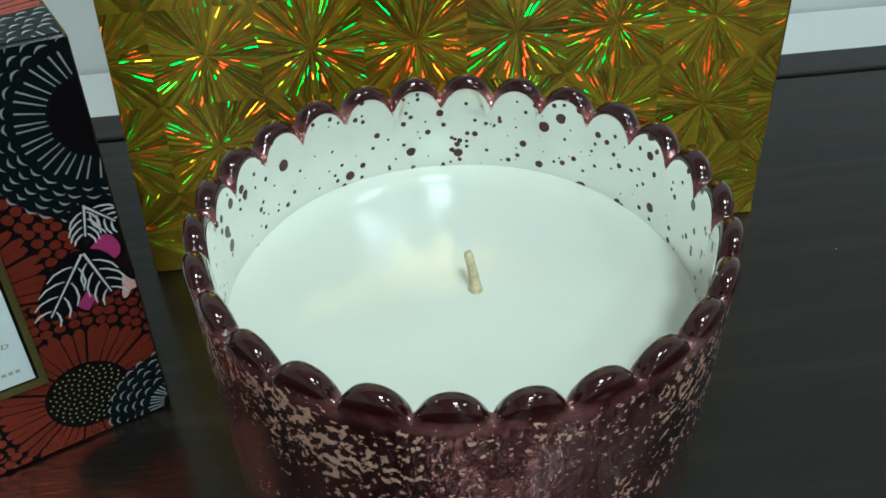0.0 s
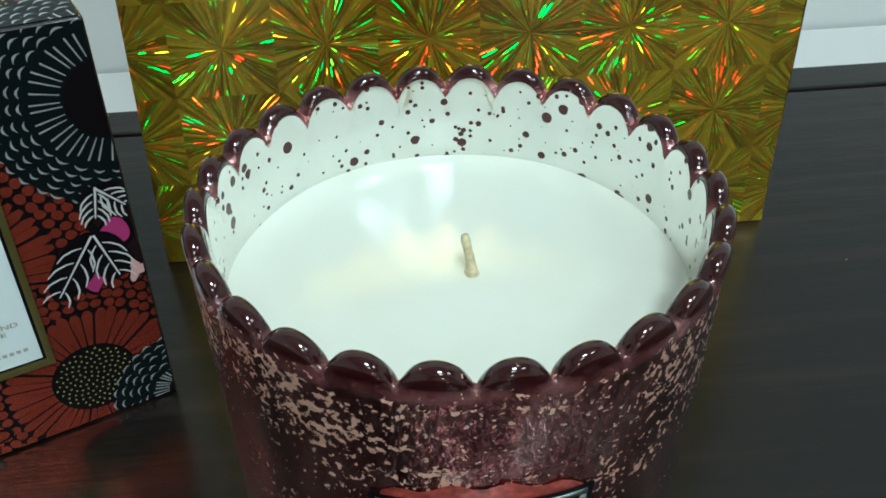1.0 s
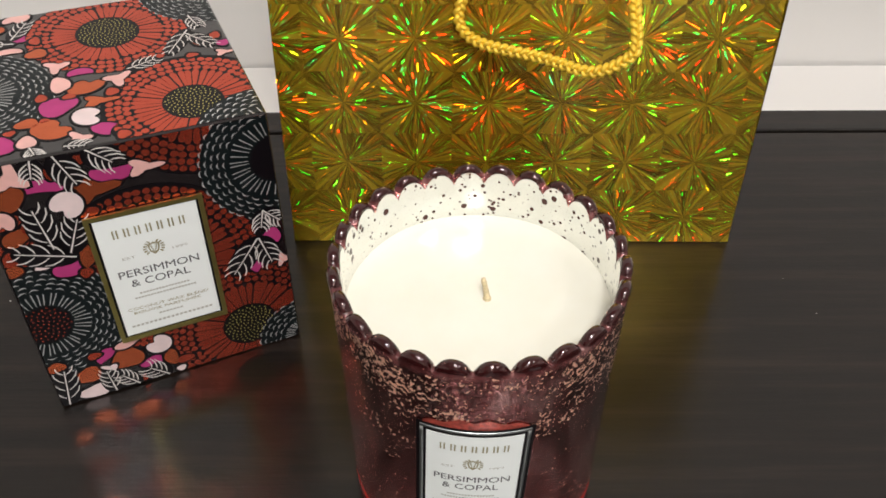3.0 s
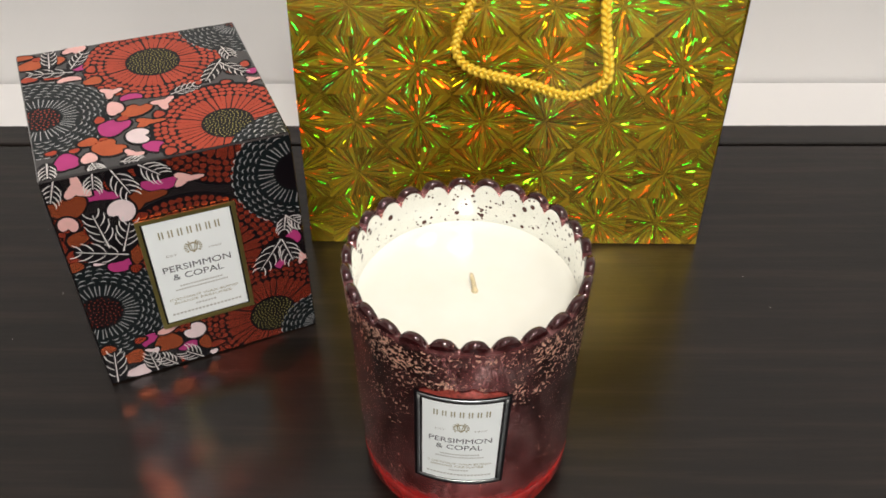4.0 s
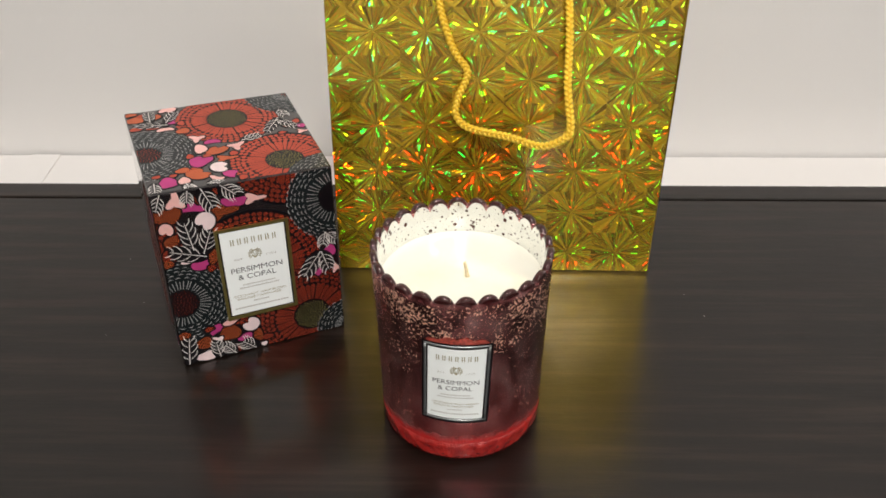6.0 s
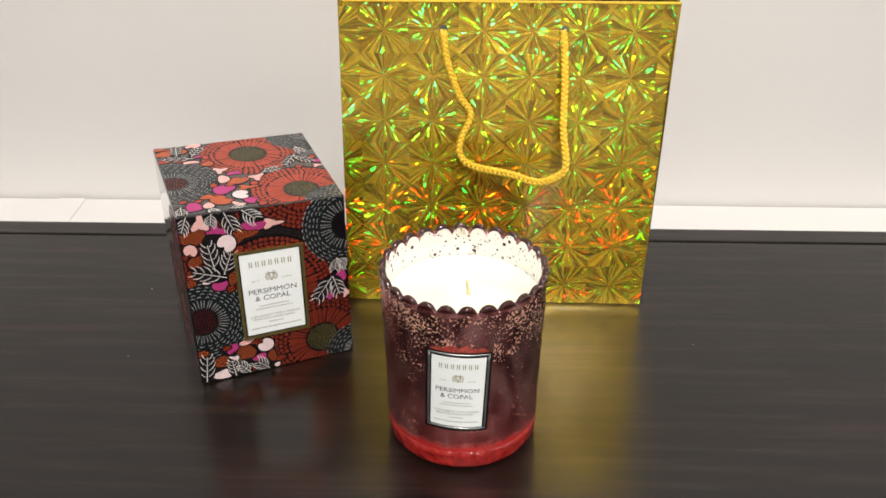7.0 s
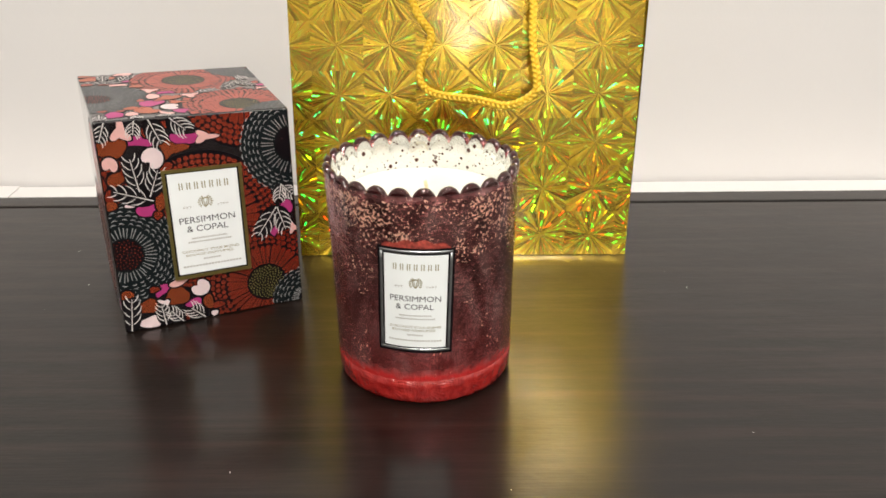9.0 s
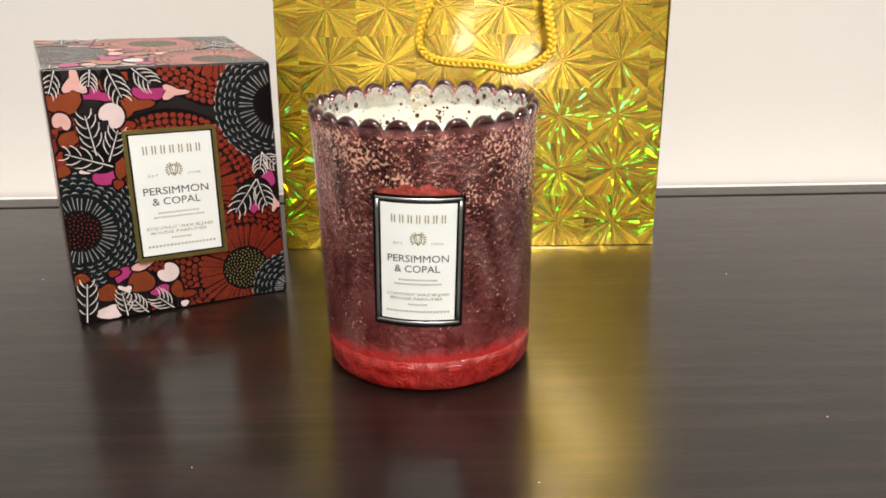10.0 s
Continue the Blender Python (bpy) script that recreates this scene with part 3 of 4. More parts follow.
def settled(x, y, z):
    """A place on the carton, which has gone a little out of square: one side stands higher."""
    return (x, y, z * (1 + (0.0025 - 0.0040 * x / BOXW + 0.0003 * y / BOXW) / BOXH))


box = thing("candle_box", pose(-0.1430, 0.0244, 0.0002, 0, 0, 23.3), "closed glossy black carton printed with red and white chrysanthemums", "box")
bm = block(bmesh.new(), 0, BOXW, 0, BOXW, 0, BOXH, 0.0010, 4)
for v in bm.verts:
    v.co = settled(*v.co)
body = part("carton", bm, CARD, box, "glossy black card")


class Print:
    """Flat printed shapes on one face of the box, clipped to the face."""

    def __init__(self, face, level):
        self.face, self.level, self.bm, self.mats = face, level, bmesh.new(), []
        self.w, self.h = BOXW, BOXW if face == "top" else BOXH

    def at(self, x, y, up):
        up = 0.00003 + up
        return settled(*{"front": (x, -up, y), "top": (x, y, BOXH + up), "side": (-up, BOXW - x, y)}[self.face])

    def add(self, poly, mat, layer=0):
        edge = 0.0006
        for axis, limit, sign in ((0, edge, 1), (0, self.w - edge, -1), (1, edge, 1), (1, self.h - edge, -1)):
            out = []
            for i, p in enumerate(poly):
                q = poly[(i + 1) % len(poly)]
                a, b = sign * (p[axis] - limit), sign * (q[axis] - limit)
                if a >= 0:
                    out.append(p)
                if a * b < 0:
                    t = a / (a - b)
                    out.append((p[0] + (q[0] - p[0]) * t, p[1] + (q[1] - p[1]) * t))
            poly = out
            if len(poly) < 3:
                return
        if mat not in self.mats:
            self.mats.append(mat)
        f = self.bm.faces.new([self.bm.verts.new(self.at(x, y, self.level * 0.000014 + layer * 0.0000045)) for x, y in poly])
        f.material_index = self.mats.index(mat)

    def done(self, name, label=""):
        return part(name, self.bm, self.mats, body, label)


def oval(cx, cy, rx, ry, turn=0.0, n=16, wob=0.0, seed=0.0):
    out = []
    for k in range(n):
        a = 2 * math.pi * k / n
        s = 1 + wob * (math.sin(2 * a + seed) + 0.8 * math.sin(3 * a + 2.3 * seed))
        x, y = rx * s * math.cos(a), ry * s * math.sin(a)
        out.append((cx + x * math.cos(turn) - y * math.sin(turn), cy + x * math.sin(turn) + y * math.cos(turn)))
    return out


def stroke(p, q, w0, w1):
    d = (Vector(q) - Vector(p))
    s = Vector((-d.y, d.x)).normalized()
    p, q = Vector(p), Vector(q)
    return [tuple(p + s * w0), tuple(p - s * w0), tuple(q - s * w1), tuple(q + s * w1)]


MM = 0.001


def red_flower(face, level, cx, cy, rs, rp, ro, colour, rays=44):
    """Stamen disc with dots, long petals, then rings of rounded scales."""
    pr = Print(face, level)
    cx, cy, rs, rp, ro = (v * MM for v in (cx, cy, rs, rp, ro))
    pr.add(oval(cx, cy, ro, ro, n=40), INKBLACK)
    for k in range(rays):
        a = 2 * math.pi * (k + 0.3 * random.random()) / rays
        w0, w1 = 0.40 * 2 * math.pi * rs / rays, 0.43 * 2 * math.pi * rp / rays
        c, s = math.cos(a), math.sin(a)
        reach = rp * (0.96 + 0.05 * random.random())
        pts = []
        for r, w in ((rs * 1.04, w0), (reach * 0.93, w1), (reach, w1 * 0.5)):
            pts.append((cx + r * c - w * s, cy + r * s + w * c))
        for r, w in ((reach, w1 * 0.5), (reach * 0.93, w1), (rs * 1.04, w0)):
            pts.append((cx + r * c + w * s, cy + r * s - w * c))
        pr.add(pts, colour, 1)
    r, step, odd = rp + 0.0013, 0.0025, 0
    while r < ro - 0.0008:
        n = int(2 * math.pi * r / 0.0028)
        for k in range(n):
            a = 2 * math.pi * (k + 0.5 * odd + 0.2 * random.random()) / n
            pr.add(oval(cx + r * math.cos(a), cy + r * math.sin(a), 0.00122, 0.00130 * random.uniform(0.90, 1.06), a, 10, 0.04, k), colour, 1)
        r, odd = r + step, 1 - odd
    pr.add(oval(cx, cy, rs, rs, n=32), INKBLACK, 2)
    dots = int((rs / MM) ** 2 * 1.5)
    for k in range(dots):
        rr, a = rs * 0.95 * math.sqrt((k + 0.5) / dots), 2.399963 * k
        pr.add(oval(cx + rr * math.cos(a), cy + rr * math.sin(a), 0.00026, 0.00026, 0, 6), INKDOT, 3)
    return pr.done("printed_flower", "red chrysanthemum print with an olive dotted centre")


def dark_flower(face, level, cx, cy, rs, rp, ro, dots=INKRED, ink=INKSILVER):
    """Dark disc with white rays and rings of white crescents."""
    pr = Print(face, level)
    cx, cy, rs, rp, ro = (v * MM for v in (cx, cy, rs, rp, ro))
    pr.add(oval(cx, cy, ro, ro, n=40), INKTEAL)
    n = 42
    for k in range(n):
        a = 2 * math.pi * (k + 0.35 * random.random()) / n
        r0, r1 = rs * (1.03 + 0.05 * random.random()), rp * (0.93 + 0.09 * random.random())
        pr.add(stroke((cx + r0 * math.cos(a), cy + r0 * math.sin(a)), (cx + r1 * math.cos(a), cy + r1 * math.sin(a)), 0.00012, 0.0002), ink, 1)
    r, odd = rp + 0.0012, 0
    while r < ro:
        m = int(2 * math.pi * r / 0.0036)
        for k in range(m):
            a = 2 * math.pi * (k + 0.5 * odd + 0.25 * random.random()) / m
            half = 0.0015 / r * random.uniform(0.75, 1.05)
            pts = [(r + 0.0004 * (1 - (2 * t - 1) ** 2), a + half * (2 * t - 1)) for t in (0, 0.2, 0.4, 0.6, 0.8, 1)]
            pts += [(r + 0.0009 * (1 - (2 * t - 1) ** 2), a + half * (2 * t - 1)) for t in (0.85, 0.65, 0.5, 0.35, 0.15)]
            pr.add([(cx + q * math.cos(b), cy + q * math.sin(b)) for q, b in pts], ink, 1)
        r, odd = r + 0.0019, 1 - odd
    pr.add(oval(cx, cy, rs, rs, n=32), INKBLACK, 2)
    count = int((rs / MM) ** 2 * 1.1)
    for k in range(count):
        rr, a = rs * 0.93 * math.sqrt((k + 0.5) / count), 2.399963 * k
        pr.add(oval(cx + rr * math.cos(a), cy + rr * math.sin(a), 0.00034, 0.00034, 0, 6), dots, 3)
    return pr.done("printed_flower", "dark chrysanthemum print with white rays and crescents")


def leaf(face, level, x0, y0, x1, y1, pairs=4, spread=3.2):
    """A white sprig: stem with side strokes, on a dark ground."""
    pr = Print(face, level)
    p, q = Vector((x0, y0)) * MM, Vector((x1, y1)) * MM
    d = (q - p).normalized()
    s = Vector((-d.y, d.x))
    spread *= 1.30 * MM
    mid = (p + q) / 2
    pr.add(oval(mid.x, mid.y, (q - p).length * 0.56, spread * 1.05, math.atan2(d.y, d.x), 18), INKBLACK)
    pr.add(stroke(p, q, 0.00016, 0.00027), INKWHITE, 1)
    for k in range(pairs):
        t = 0.10 + 0.70 * k / (pairs - 1)
        base = p.lerp(q, t)
        long = spread * (0.34 + 0.92 * math.sin(math.pi * (0.12 + 0.62 * t)))
        for sign in (-1, 1):
            knots = [base + (s * sign * a - d * b) * long for a, b in ((0.13, 0.02), (0.38, 0.20), (0.66, 0.56), (0.76, 0.98))]
            for k0, (g, h) in enumerate(zip(knots, knots[1:])):
                pr.add(stroke(g, h, (0.00012, 0.00021, 0.00022)[k0], (0.00021, 0.00022, 0.00012)[k0]), INKWHITE, 1)
    return pr.done("printed_leaf", "white line-drawn leaf sprig print")


def petal(kind, cx, cy, rx, ry, turn, n=26):
    """An outline: 0 rounded and uneven, 1 a bean with a notch, 2 a half-moon, 3 a flame with three points."""
    out = []
    for k in range(n):
        a = 2 * math.pi * k / n
        x, y = math.cos(a), math.sin(a)
        if kind == 0:
            w = 1 + 0.10 * math.sin(2 * a + 1.1) + 0.10 * math.sin(3 * a + 5 * turn + cx * 900)
        elif kind == 1:
            w = 1.04 - 0.62 * math.exp(-((a - 0.85) / 0.42) ** 2)
        elif kind == 2:
            w, y = 1.0, max(y, -0.42 + 0.16 * math.cos(1.6 * x))
        else:
            w = 0.78 + 0.34 * math.cos(3 * a + 0.3) + 0.10 * math.cos(6 * a)
        x, y = rx * w * x, ry * w * y
        out.append((cx + x * math.cos(turn) - y * math.sin(turn), cy + x * math.sin(turn) + y * math.cos(turn)))
    return out


def blobs(face, level, mat, rows):
    """Petal shapes with a heavy black outline: across, up, half width, half height, shape, turn in degrees."""
    for x, y, rx, ry, kind, turn in rows:
        pr = Print(face, level)
        a = radians(turn)
        pr.add(petal(kind, x * MM, y * MM, (1.15 * rx + 0.8) * MM, (1.15 * ry + 0.8) * MM, a), INKBLACK)
        pr.add(petal(kind, x * MM, y * MM, 1.15 * rx * MM, 1.15 * ry * MM, a), mat, 1)
        pr.done("printed_petal")


# front face
red_flower("front", 0, -7, 72, 5, 9, 21, INKRED)
red_flower("front", 1, 43, 49, 9, 26, 35, INKRED, 60)
red_flower("front", 2, 66, 113, 9, 19, 30, INKRED)
red_flower("front", 3, 68.5, 13.5, 9.3, 20, 30, INKRED)
dark_flower("front", 5, 5.4, 38.5, 8.0, 13.5, 25)
dark_flower("front", 6, 87, 83, 9.0, 15.5, 24.5, INKBLACK, INKSILVER)
dark_flower("front", 7, 88, 1, 4, 8, 17, INKRED, INKSILVER)
blobs("front", 8, INKMAGENTA, [(17.7, 89.6, 5.2, 2.9, 2, -8), (38.0, 91.0, 5.8, 3.2, 2, 178), (17.5, 59.6, 3.8, 3.6, 0, 30), (75.8, 40.4, 3.2, 3.6, 2, 40), (81.0, 51.4, 2.6, 3.2, 0, 0), (19.8, 17.7, 3.6, 3.2, 2, 20), (33.0, 9.2, 3.2, 2.2, 0, 0)])
blobs("front", 9, INKORANGE, [(6.2, 88.3, 5.4, 4.2, 0, 0), (30.6, 86.0, 6.6, 4.4, 3, 4), (6.8, 74.6, 4.0, 2.6, 0, 20), (23.6, 62.4, 1.7, 4.8, 0, 0), (17.0, 72.3, 1.2, 3.2, 0, 8), (25.6, 14.4, 4.2, 4.6, 0, -30), (11.9, 11.6, 3.6, 3.3, 0, 0), (39.6, 8.6, 1.9, 3.6, 0, 10), (2.5, 62.5, 2.0, 2.2, 0, 0), (3.0, 19.0, 2.5, 2.0, 0, 0)])
blobs("front", 9, INKRED, [(30, 97, 2.2, 1.6, 0, 0), (11, 77.5, 1.8, 2.6, 0, 0), (2.5, 94.5, 1.6, 1.8, 0, 0), (21.5, 94.5, 1.5, 2.2, 0, 0), (28, 77.5, 2.6, 2.0, 0, 30), (22, 55.5, 1.6, 1.8, 0, 0), (44, 6, 2.4, 1.6, 0, 0), (29.5, 3, 1.6, 1.6, 0, 0), (15.5, 19.5, 1.8, 1.4, 0, 0), (72, 46, 1.6, 2.2, 0, 0), (3.0, 67, 2.2, 2.6, 0, 0), (10.5, 66.5, 2.0, 1.2, 0, 0)])
blobs("front", 10, INKPINK, [(11.0, 95.2, 4.6, 3.7, 3, 90), (46.6, 90.2, 4.8, 2.5, 3, 0), (4.6, 81.0, 2.7, 3.0, 1, 205), (83.6, 40.2, 2.2, 2.8, 3, 0), (27.0, 21.2, 3.8, 1.6, 0, 15)])
blobs("front", 11, INKPALE, [(22.8, 82.2, 4.0, 4.2, 1, 176), (12.4, 62.4, 3.4, 1.3, 0, 15), (36.6, 16.7, 3.5, 3.7, 1, 85), (12.4, 3.4, 4.3, 2.8, 0, 0), (19.4, 11.6, 1.8, 3.0, 3, 40), (41.8, 2.0, 1.3, 1.3, 0, 0)])
for row in ((1.6, 91.5, 4.8, 100.2), (13.2, 83, 15.4, 67.5), (4.2, 68.9, 20.8, 62.7), (24.4, 76.6, 19.6, 64.7), (16.0, 93.6, 17.2, 100.2), (27.4, 88.9, 23.2, 100.0), (38.6, 94.0, 32.0, 100.2),
            (66.5, 38.6, 76.2, 52.0), (79.8, 40.0, 76.6, 52.0), (4.9, 16.6, 2.8, 0.6), (17.6, 11.0, 18.8, 0.6), (31.2, 6.6, 37.4, 0.8), (21.8, 7.0, 27, 0.6), (78.0, 56.0, 79.5, 63.5), (84.6, 57.5, 79.6, 63.0)):
    leaf("front", 12, *row, spread=2.6 if abs(row[0] - row[2]) + abs(row[1] - row[3]) < 12 else 3.4)
# top face
red_flower("top", 1, 49, 64.5, 10, 18.5, 26.5, INKRED)
red_flower("top", 3, 66.5, 13.5, 9.0, 18.5, 27.5, INKRED)
dark_flower("top", 4, 4.4, 37.5, 7.5, 13.5, 24.5)
dark_flower("top", 5, 87, 85, 5, 11, 24)
dark_flower("top", 6, 87, -11, 9, 15, 25.5)
blobs("top", 8, INKMAGENTA, [(37.0, 41.0, 3.5, 2.5, 2, 0), (28.0, 24.0, 4.8, 4.4, 0, 20), (40.0, 7.4, 2.7, 4.2, 2, 60), (10.2, 8.2, 3.3, 4.4, 0, 0), (83.3, 45.2, 1.8, 1.8, 0, 0), (22.0, 68.6, 1.6, 3.6, 2, 90)])
blobs("top", 9, INKORANGE, [(37.6, 32.6, 5.0, 3.2, 1, 20), (39.8, 23.2, 4.8, 2.6, 3, 0), (24.9, 12.2, 5.0, 4.2, 1, -20), (4.6, 76.0, 3.6, 3.3, 0, 0), (25.6, 57.4, 2.7, 2.6, 0, 0), (2.5, 82.6, 3.0, 1.6, 0, 0), (18.6, 17.4, 2.7, 2.3, 0, 0), (77.4, 48.4, 3.0, 2.4, 0, 0), (15.5, 77, 1.6, 2.6, 0, 0)])
blobs("top", 9, INKRED, [(8, 80, 2, 1.4, 0, 0), (26, 66, 1.4, 2.4, 0, 0), (12, 64.5, 2.6, 1.2, 0, 0), (3.5, 66, 2.4, 2.0, 0, 0), (24, 30, 1.4, 2, 0, 0), (32, 28.5, 1.6, 1.4, 0, 0), (44.5, 27, 1.6, 2, 0, 0), (23.5, 17.5, 1.2, 1.0, 0, 0), (6, 15, 1.6, 1.2, 0, 0), (13.5, 14, 1.4, 1.2, 0, 0), (72, 40.5, 1.6, 1.2, 0, 0), (82, 51, 1.4, 2, 0, 0), (44, 3, 1.6, 2.0, 0, 0)])
blobs("top", 10, INKPINK, [(30.4, 47.2, 3.4, 3.3, 3, 20), (47.4, 34.0, 4.0, 3.3, 3, 40), (30.2, 36.0, 2.4, 4.2, 0, 0), (31.6, 5.2, 3.0, 3.1, 3, 0), (17.6, 7.9, 2.2, 2.8, 0, 0), (21.8, 82.8, 4.0, 2.5, 1, 200), (17.4, 60.8, 3.8, 2.2, 2, 0), (82.2, 39.2, 3.0, 1.7, 3, 0)])
blobs("top", 11, INKPALE, [(35.6, 15.6, 4.0, 3.7, 1, -60)])
for row in ((12.2, 83.8, 11.3, 71.6), (3.4, 69.5, 19.6, 66.2), (24.8, 79.5, 18.8, 68.9), (65.1, 43.7, 74, 57.3), (80.2, 44.8, 73, 55.3), (60.6, 41.9, 51, 38.6), (3.3, 0.8, 4, 9.5), (78.1, 58.5, 76.4, 67.1), (19, 1, 18, 5), (33, 1, 27, 2.5)):
    leaf("top", 12, *row, spread=2.4)
# side face
red_flower("side", 1, 74, 72, 7, 15, 27, INKRED)
red_flower("side", 2, 40, 30, 9, 19, 30, INKRED)
dark_flower("side", 3, 88, 38, 8, 14, 24)
blobs("side", 8, INKMAGENTA, [(82, 88, 3, 3, 0, 0), (80, 12, 3, 3, 2, 0)])


# ---- labels ----
def text_mesh(body_text):
    """The outline of a word as flat faces, moved to x in -0.5..0.5 and y in 0..1."""
    data = bpy.data.curves.new("word", "FONT")
    data.body, data.resolution_u = body_text, 3
    ob = new("word", data)
    bpy.context.view_layer.update()
    me = bpy.data.meshes.new_from_object(ob.evaluated_get(bpy.context.evaluated_depsgraph_get()))
    bpy.data.objects.remove(ob)
    xs, ys = [v.co.x for v in me.vertices], [v.co.y for v in me.vertices]
    for v in me.vertices:
        v.co = ((v.co.x - min(xs)) / (max(xs) - min(xs)) - 0.5, (v.co.y - min(ys)) / (max(ys) - min(ys)), 0)
    return me


def word(text, cx, base, width, height, up, place, mat, parent, name):
    bm = bmesh.new()
    bm.from_mesh(text_mesh(text))
    for v in bm.verts:
        v.co = place(cx + v.co.x * width, base + v.co.y * height, up)
    return part(name, bm, mat, parent)


def bars(cx, cy, width, height, count, fill, up, place, mat, parent, name):
    """Plain bars in a row."""
    bm = bmesh.new()
    pitch = width / count
    for k in range(count):
        x0 = cx - width / 2 + k * pitch + pitch * (1 - fill) / 2
        wide = pitch * fill
        pts = ((x0, cy - height / 2), (x0 + wide, cy - height / 2), (x0 + wide, cy + height / 2), (x0, cy + height / 2))
        bm.faces.new([bm.verts.new(place(x, y, up)) for x, y in pts])
    return part(name, bm, mat, parent)


def plate(x0, x1, y0, y1, up, place, columns=1):
    return sheet(columns, max(1, columns // 2), lambda u, v: place(x0 + (x1 - x0) * u, y0 + (y1 - y0) * v, up))


def border(x0, x1, y0, y1, w, up, place, columns=12):
    bm = bmesh.new()
    for a, b, c, d in ((x0, x1, y0, y0 + w), (x0, x1, y1 - w, y1), (x0, x0 + w, y0 + w, y1 - w), (x1 - w, x1, y0 + w, y1 - w)):
        n = columns if b - a > d - c else 1
        m = 1 if b - a > d - c else columns
        cells = [[[bm.verts.new(place(a + (b - a) * i / n, c + (d - c) * j / m, h)) for i in range(n + 1)] for j in range(m + 1)] for h in (up, 0.0)]
        for j in range(m):
            for i in range(n):
                bm.faces.new((cells[0][j][i], cells[0][j][i + 1], cells[0][j + 1][i + 1], cells[0][j + 1][i]))
        for i in range(n):
            for j, flip in ((0, 0), (m, 1)):
                q = (cells[0][j][i], cells[0][j][i + 1], cells[1][j][i + 1], cells[1][j][i])
                bm.faces.new(q if flip else tuple(reversed(q)))
        for j in range(m):
            for i, flip in ((0, 1), (n, 0)):
                q = (cells[0][j][i], cells[0][j + 1][i], cells[1][j + 1][i], cells[1][j][i])
                bm.faces.new(q if flip else tuple(reversed(q)))
    return bm


def writing(cx, top, w, h, up, place, parent, brand):
    """The label's lines; brand marks and lines that cannot be read are plain bars."""
    def y(f):
        return top - f * h
    for k in range(7):
        bars(cx + (k - 3) * 0.76 * w / 7, y(0.128), 0.076 * w, 0.068 * h, 2, 0.42, up, place, brand, parent, "brand_bar")
    crest = bmesh.new()
    shield = [(0.0, 0.352), (0.045, 0.325), (0.058, 0.285), (0.058, 0.262), (0.02, 0.256), (0.0, 0.248), (-0.02, 0.256), (-0.058, 0.262), (-0.058, 0.285), (-0.045, 0.325)]
    inner_shield = [(px * 0.72, 0.297 + (py - 0.297) * 0.72) for px, py in shield]
    for k in range(len(shield)):
        q = (shield[k], shield[(k + 1) % 10], inner_shield[(k + 1) % 10], inner_shield[k])
        crest.faces.new([crest.verts.new(place(cx + px * w, y(py), up)) for px, py in q])
    for sx in (-1, 1):
        for k in range(6):
            a0 = 0.35 + 0.36 * k
            ring = [(sx * r * math.sin(a0 + da), 0.297 - 0.62 * r * math.cos(a0 + da)) for r, da in ((0.072, 0.0), (0.108, 0.05), (0.108, 0.24), (0.072, 0.2))]
            ring = ring if sx > 0 else ring[::-1]
            crest.faces.new([crest.verts.new(place(cx + px * w, y(py), up)) for px, py in ring])
        pts = [(0.0, 0.335), (sx * 0.012, 0.330), (sx * 0.036, 0.272), (sx * 0.024, 0.272)]
        crest.faces.new([crest.verts.new(place(cx + px * w, y(py), up)) for px, py in (pts if sx > 0 else pts[::-1])])
    part("crest", crest, brand, parent)
    word("EST", cx - 0.26 * w, y(0.345), 0.13 * w, 0.020 * h, up, place, FAINT, parent, "text")
    word("1999", cx + 0.25 * w, y(0.345), 0.15 * w, 0.020 * h, up, place, FAINT, parent, "text")
    word("PERSIMMON", cx, y(0.494), 0.81 * w, 0.060 * h, up, place, TEXTINK, parent, "text")
    word("& COPAL", cx - 0.01 * w, y(0.582), 0.60 * w, 0.060 * h, up, place, TEXTINK, parent, "text")
    bars(cx, y(0.648), 0.52 * w, 0.014 * h, 16, 0.7, up, place, FAINT, parent, "text_line")
    bars(cx, y(0.684), 0.64 * w, 0.014 * h, 20, 0.7, up, place, FAINT, parent, "text_line")
    word("COCONUT WAX BLEND", cx, y(0.787), 0.84 * w, 0.024 * h, up, place, brand, parent, "text")
    word("BOUGIE PARFUM\u00c9E", cx - 0.02 * w, y(0.824), 0.70 * w, 0.028 * h, up, place, brand, parent, "text")
    bars(cx, y(0.864), 0.26 * w, 0.014 * h, 7, 0.7, up, place, FAINT, parent, "text_line")
    bars(cx, y(0.926), 0.87 * w, 0.018 * h, 19, 0.65, up, place, FAINT, parent, "text_line")


def on_box(x, y, up):
    return settled(x, -up - 0.0006, y)


box_label = part("label", plate(0.0278, 0.0593, 0.0248, 0.0743, 0.0002, on_box), PAPER, box, "white paper label in a gold frame")
part("gold_frame", border(0.0255, 0.0615, 0.0226, 0.0764, 0.0015, 0.0007, on_box), GOLDEDGE, box_label, "embossed gold frame")
part("dark_rim", plate(0.0255, 0.0615, 0.0226, 0.0764, 0.0001, on_box), INKBLACK, box_label)
writing(0.04355, 0.0743, 0.0315, 0.0495, 0.0003, on_box, box_label, GOLDTEXT)

# ---- candle ----
CX, CY = -0.0016, -0.0006
candle = thing("scented_candle", pose(CX, CY, 0.0002), "unlit cream candle in scalloped maroon mercury glass with white label", "candle")
LOBES, PHASE = 26, radians(-90 + 2.9)


def dome(th):
    u = (((th - PHASE) * LOBES / (2 * math.pi) + 0.5) % 1.0) * 2 - 1
    return 1 - 0.62 * u * u - 0.36 * abs(u) ** 5


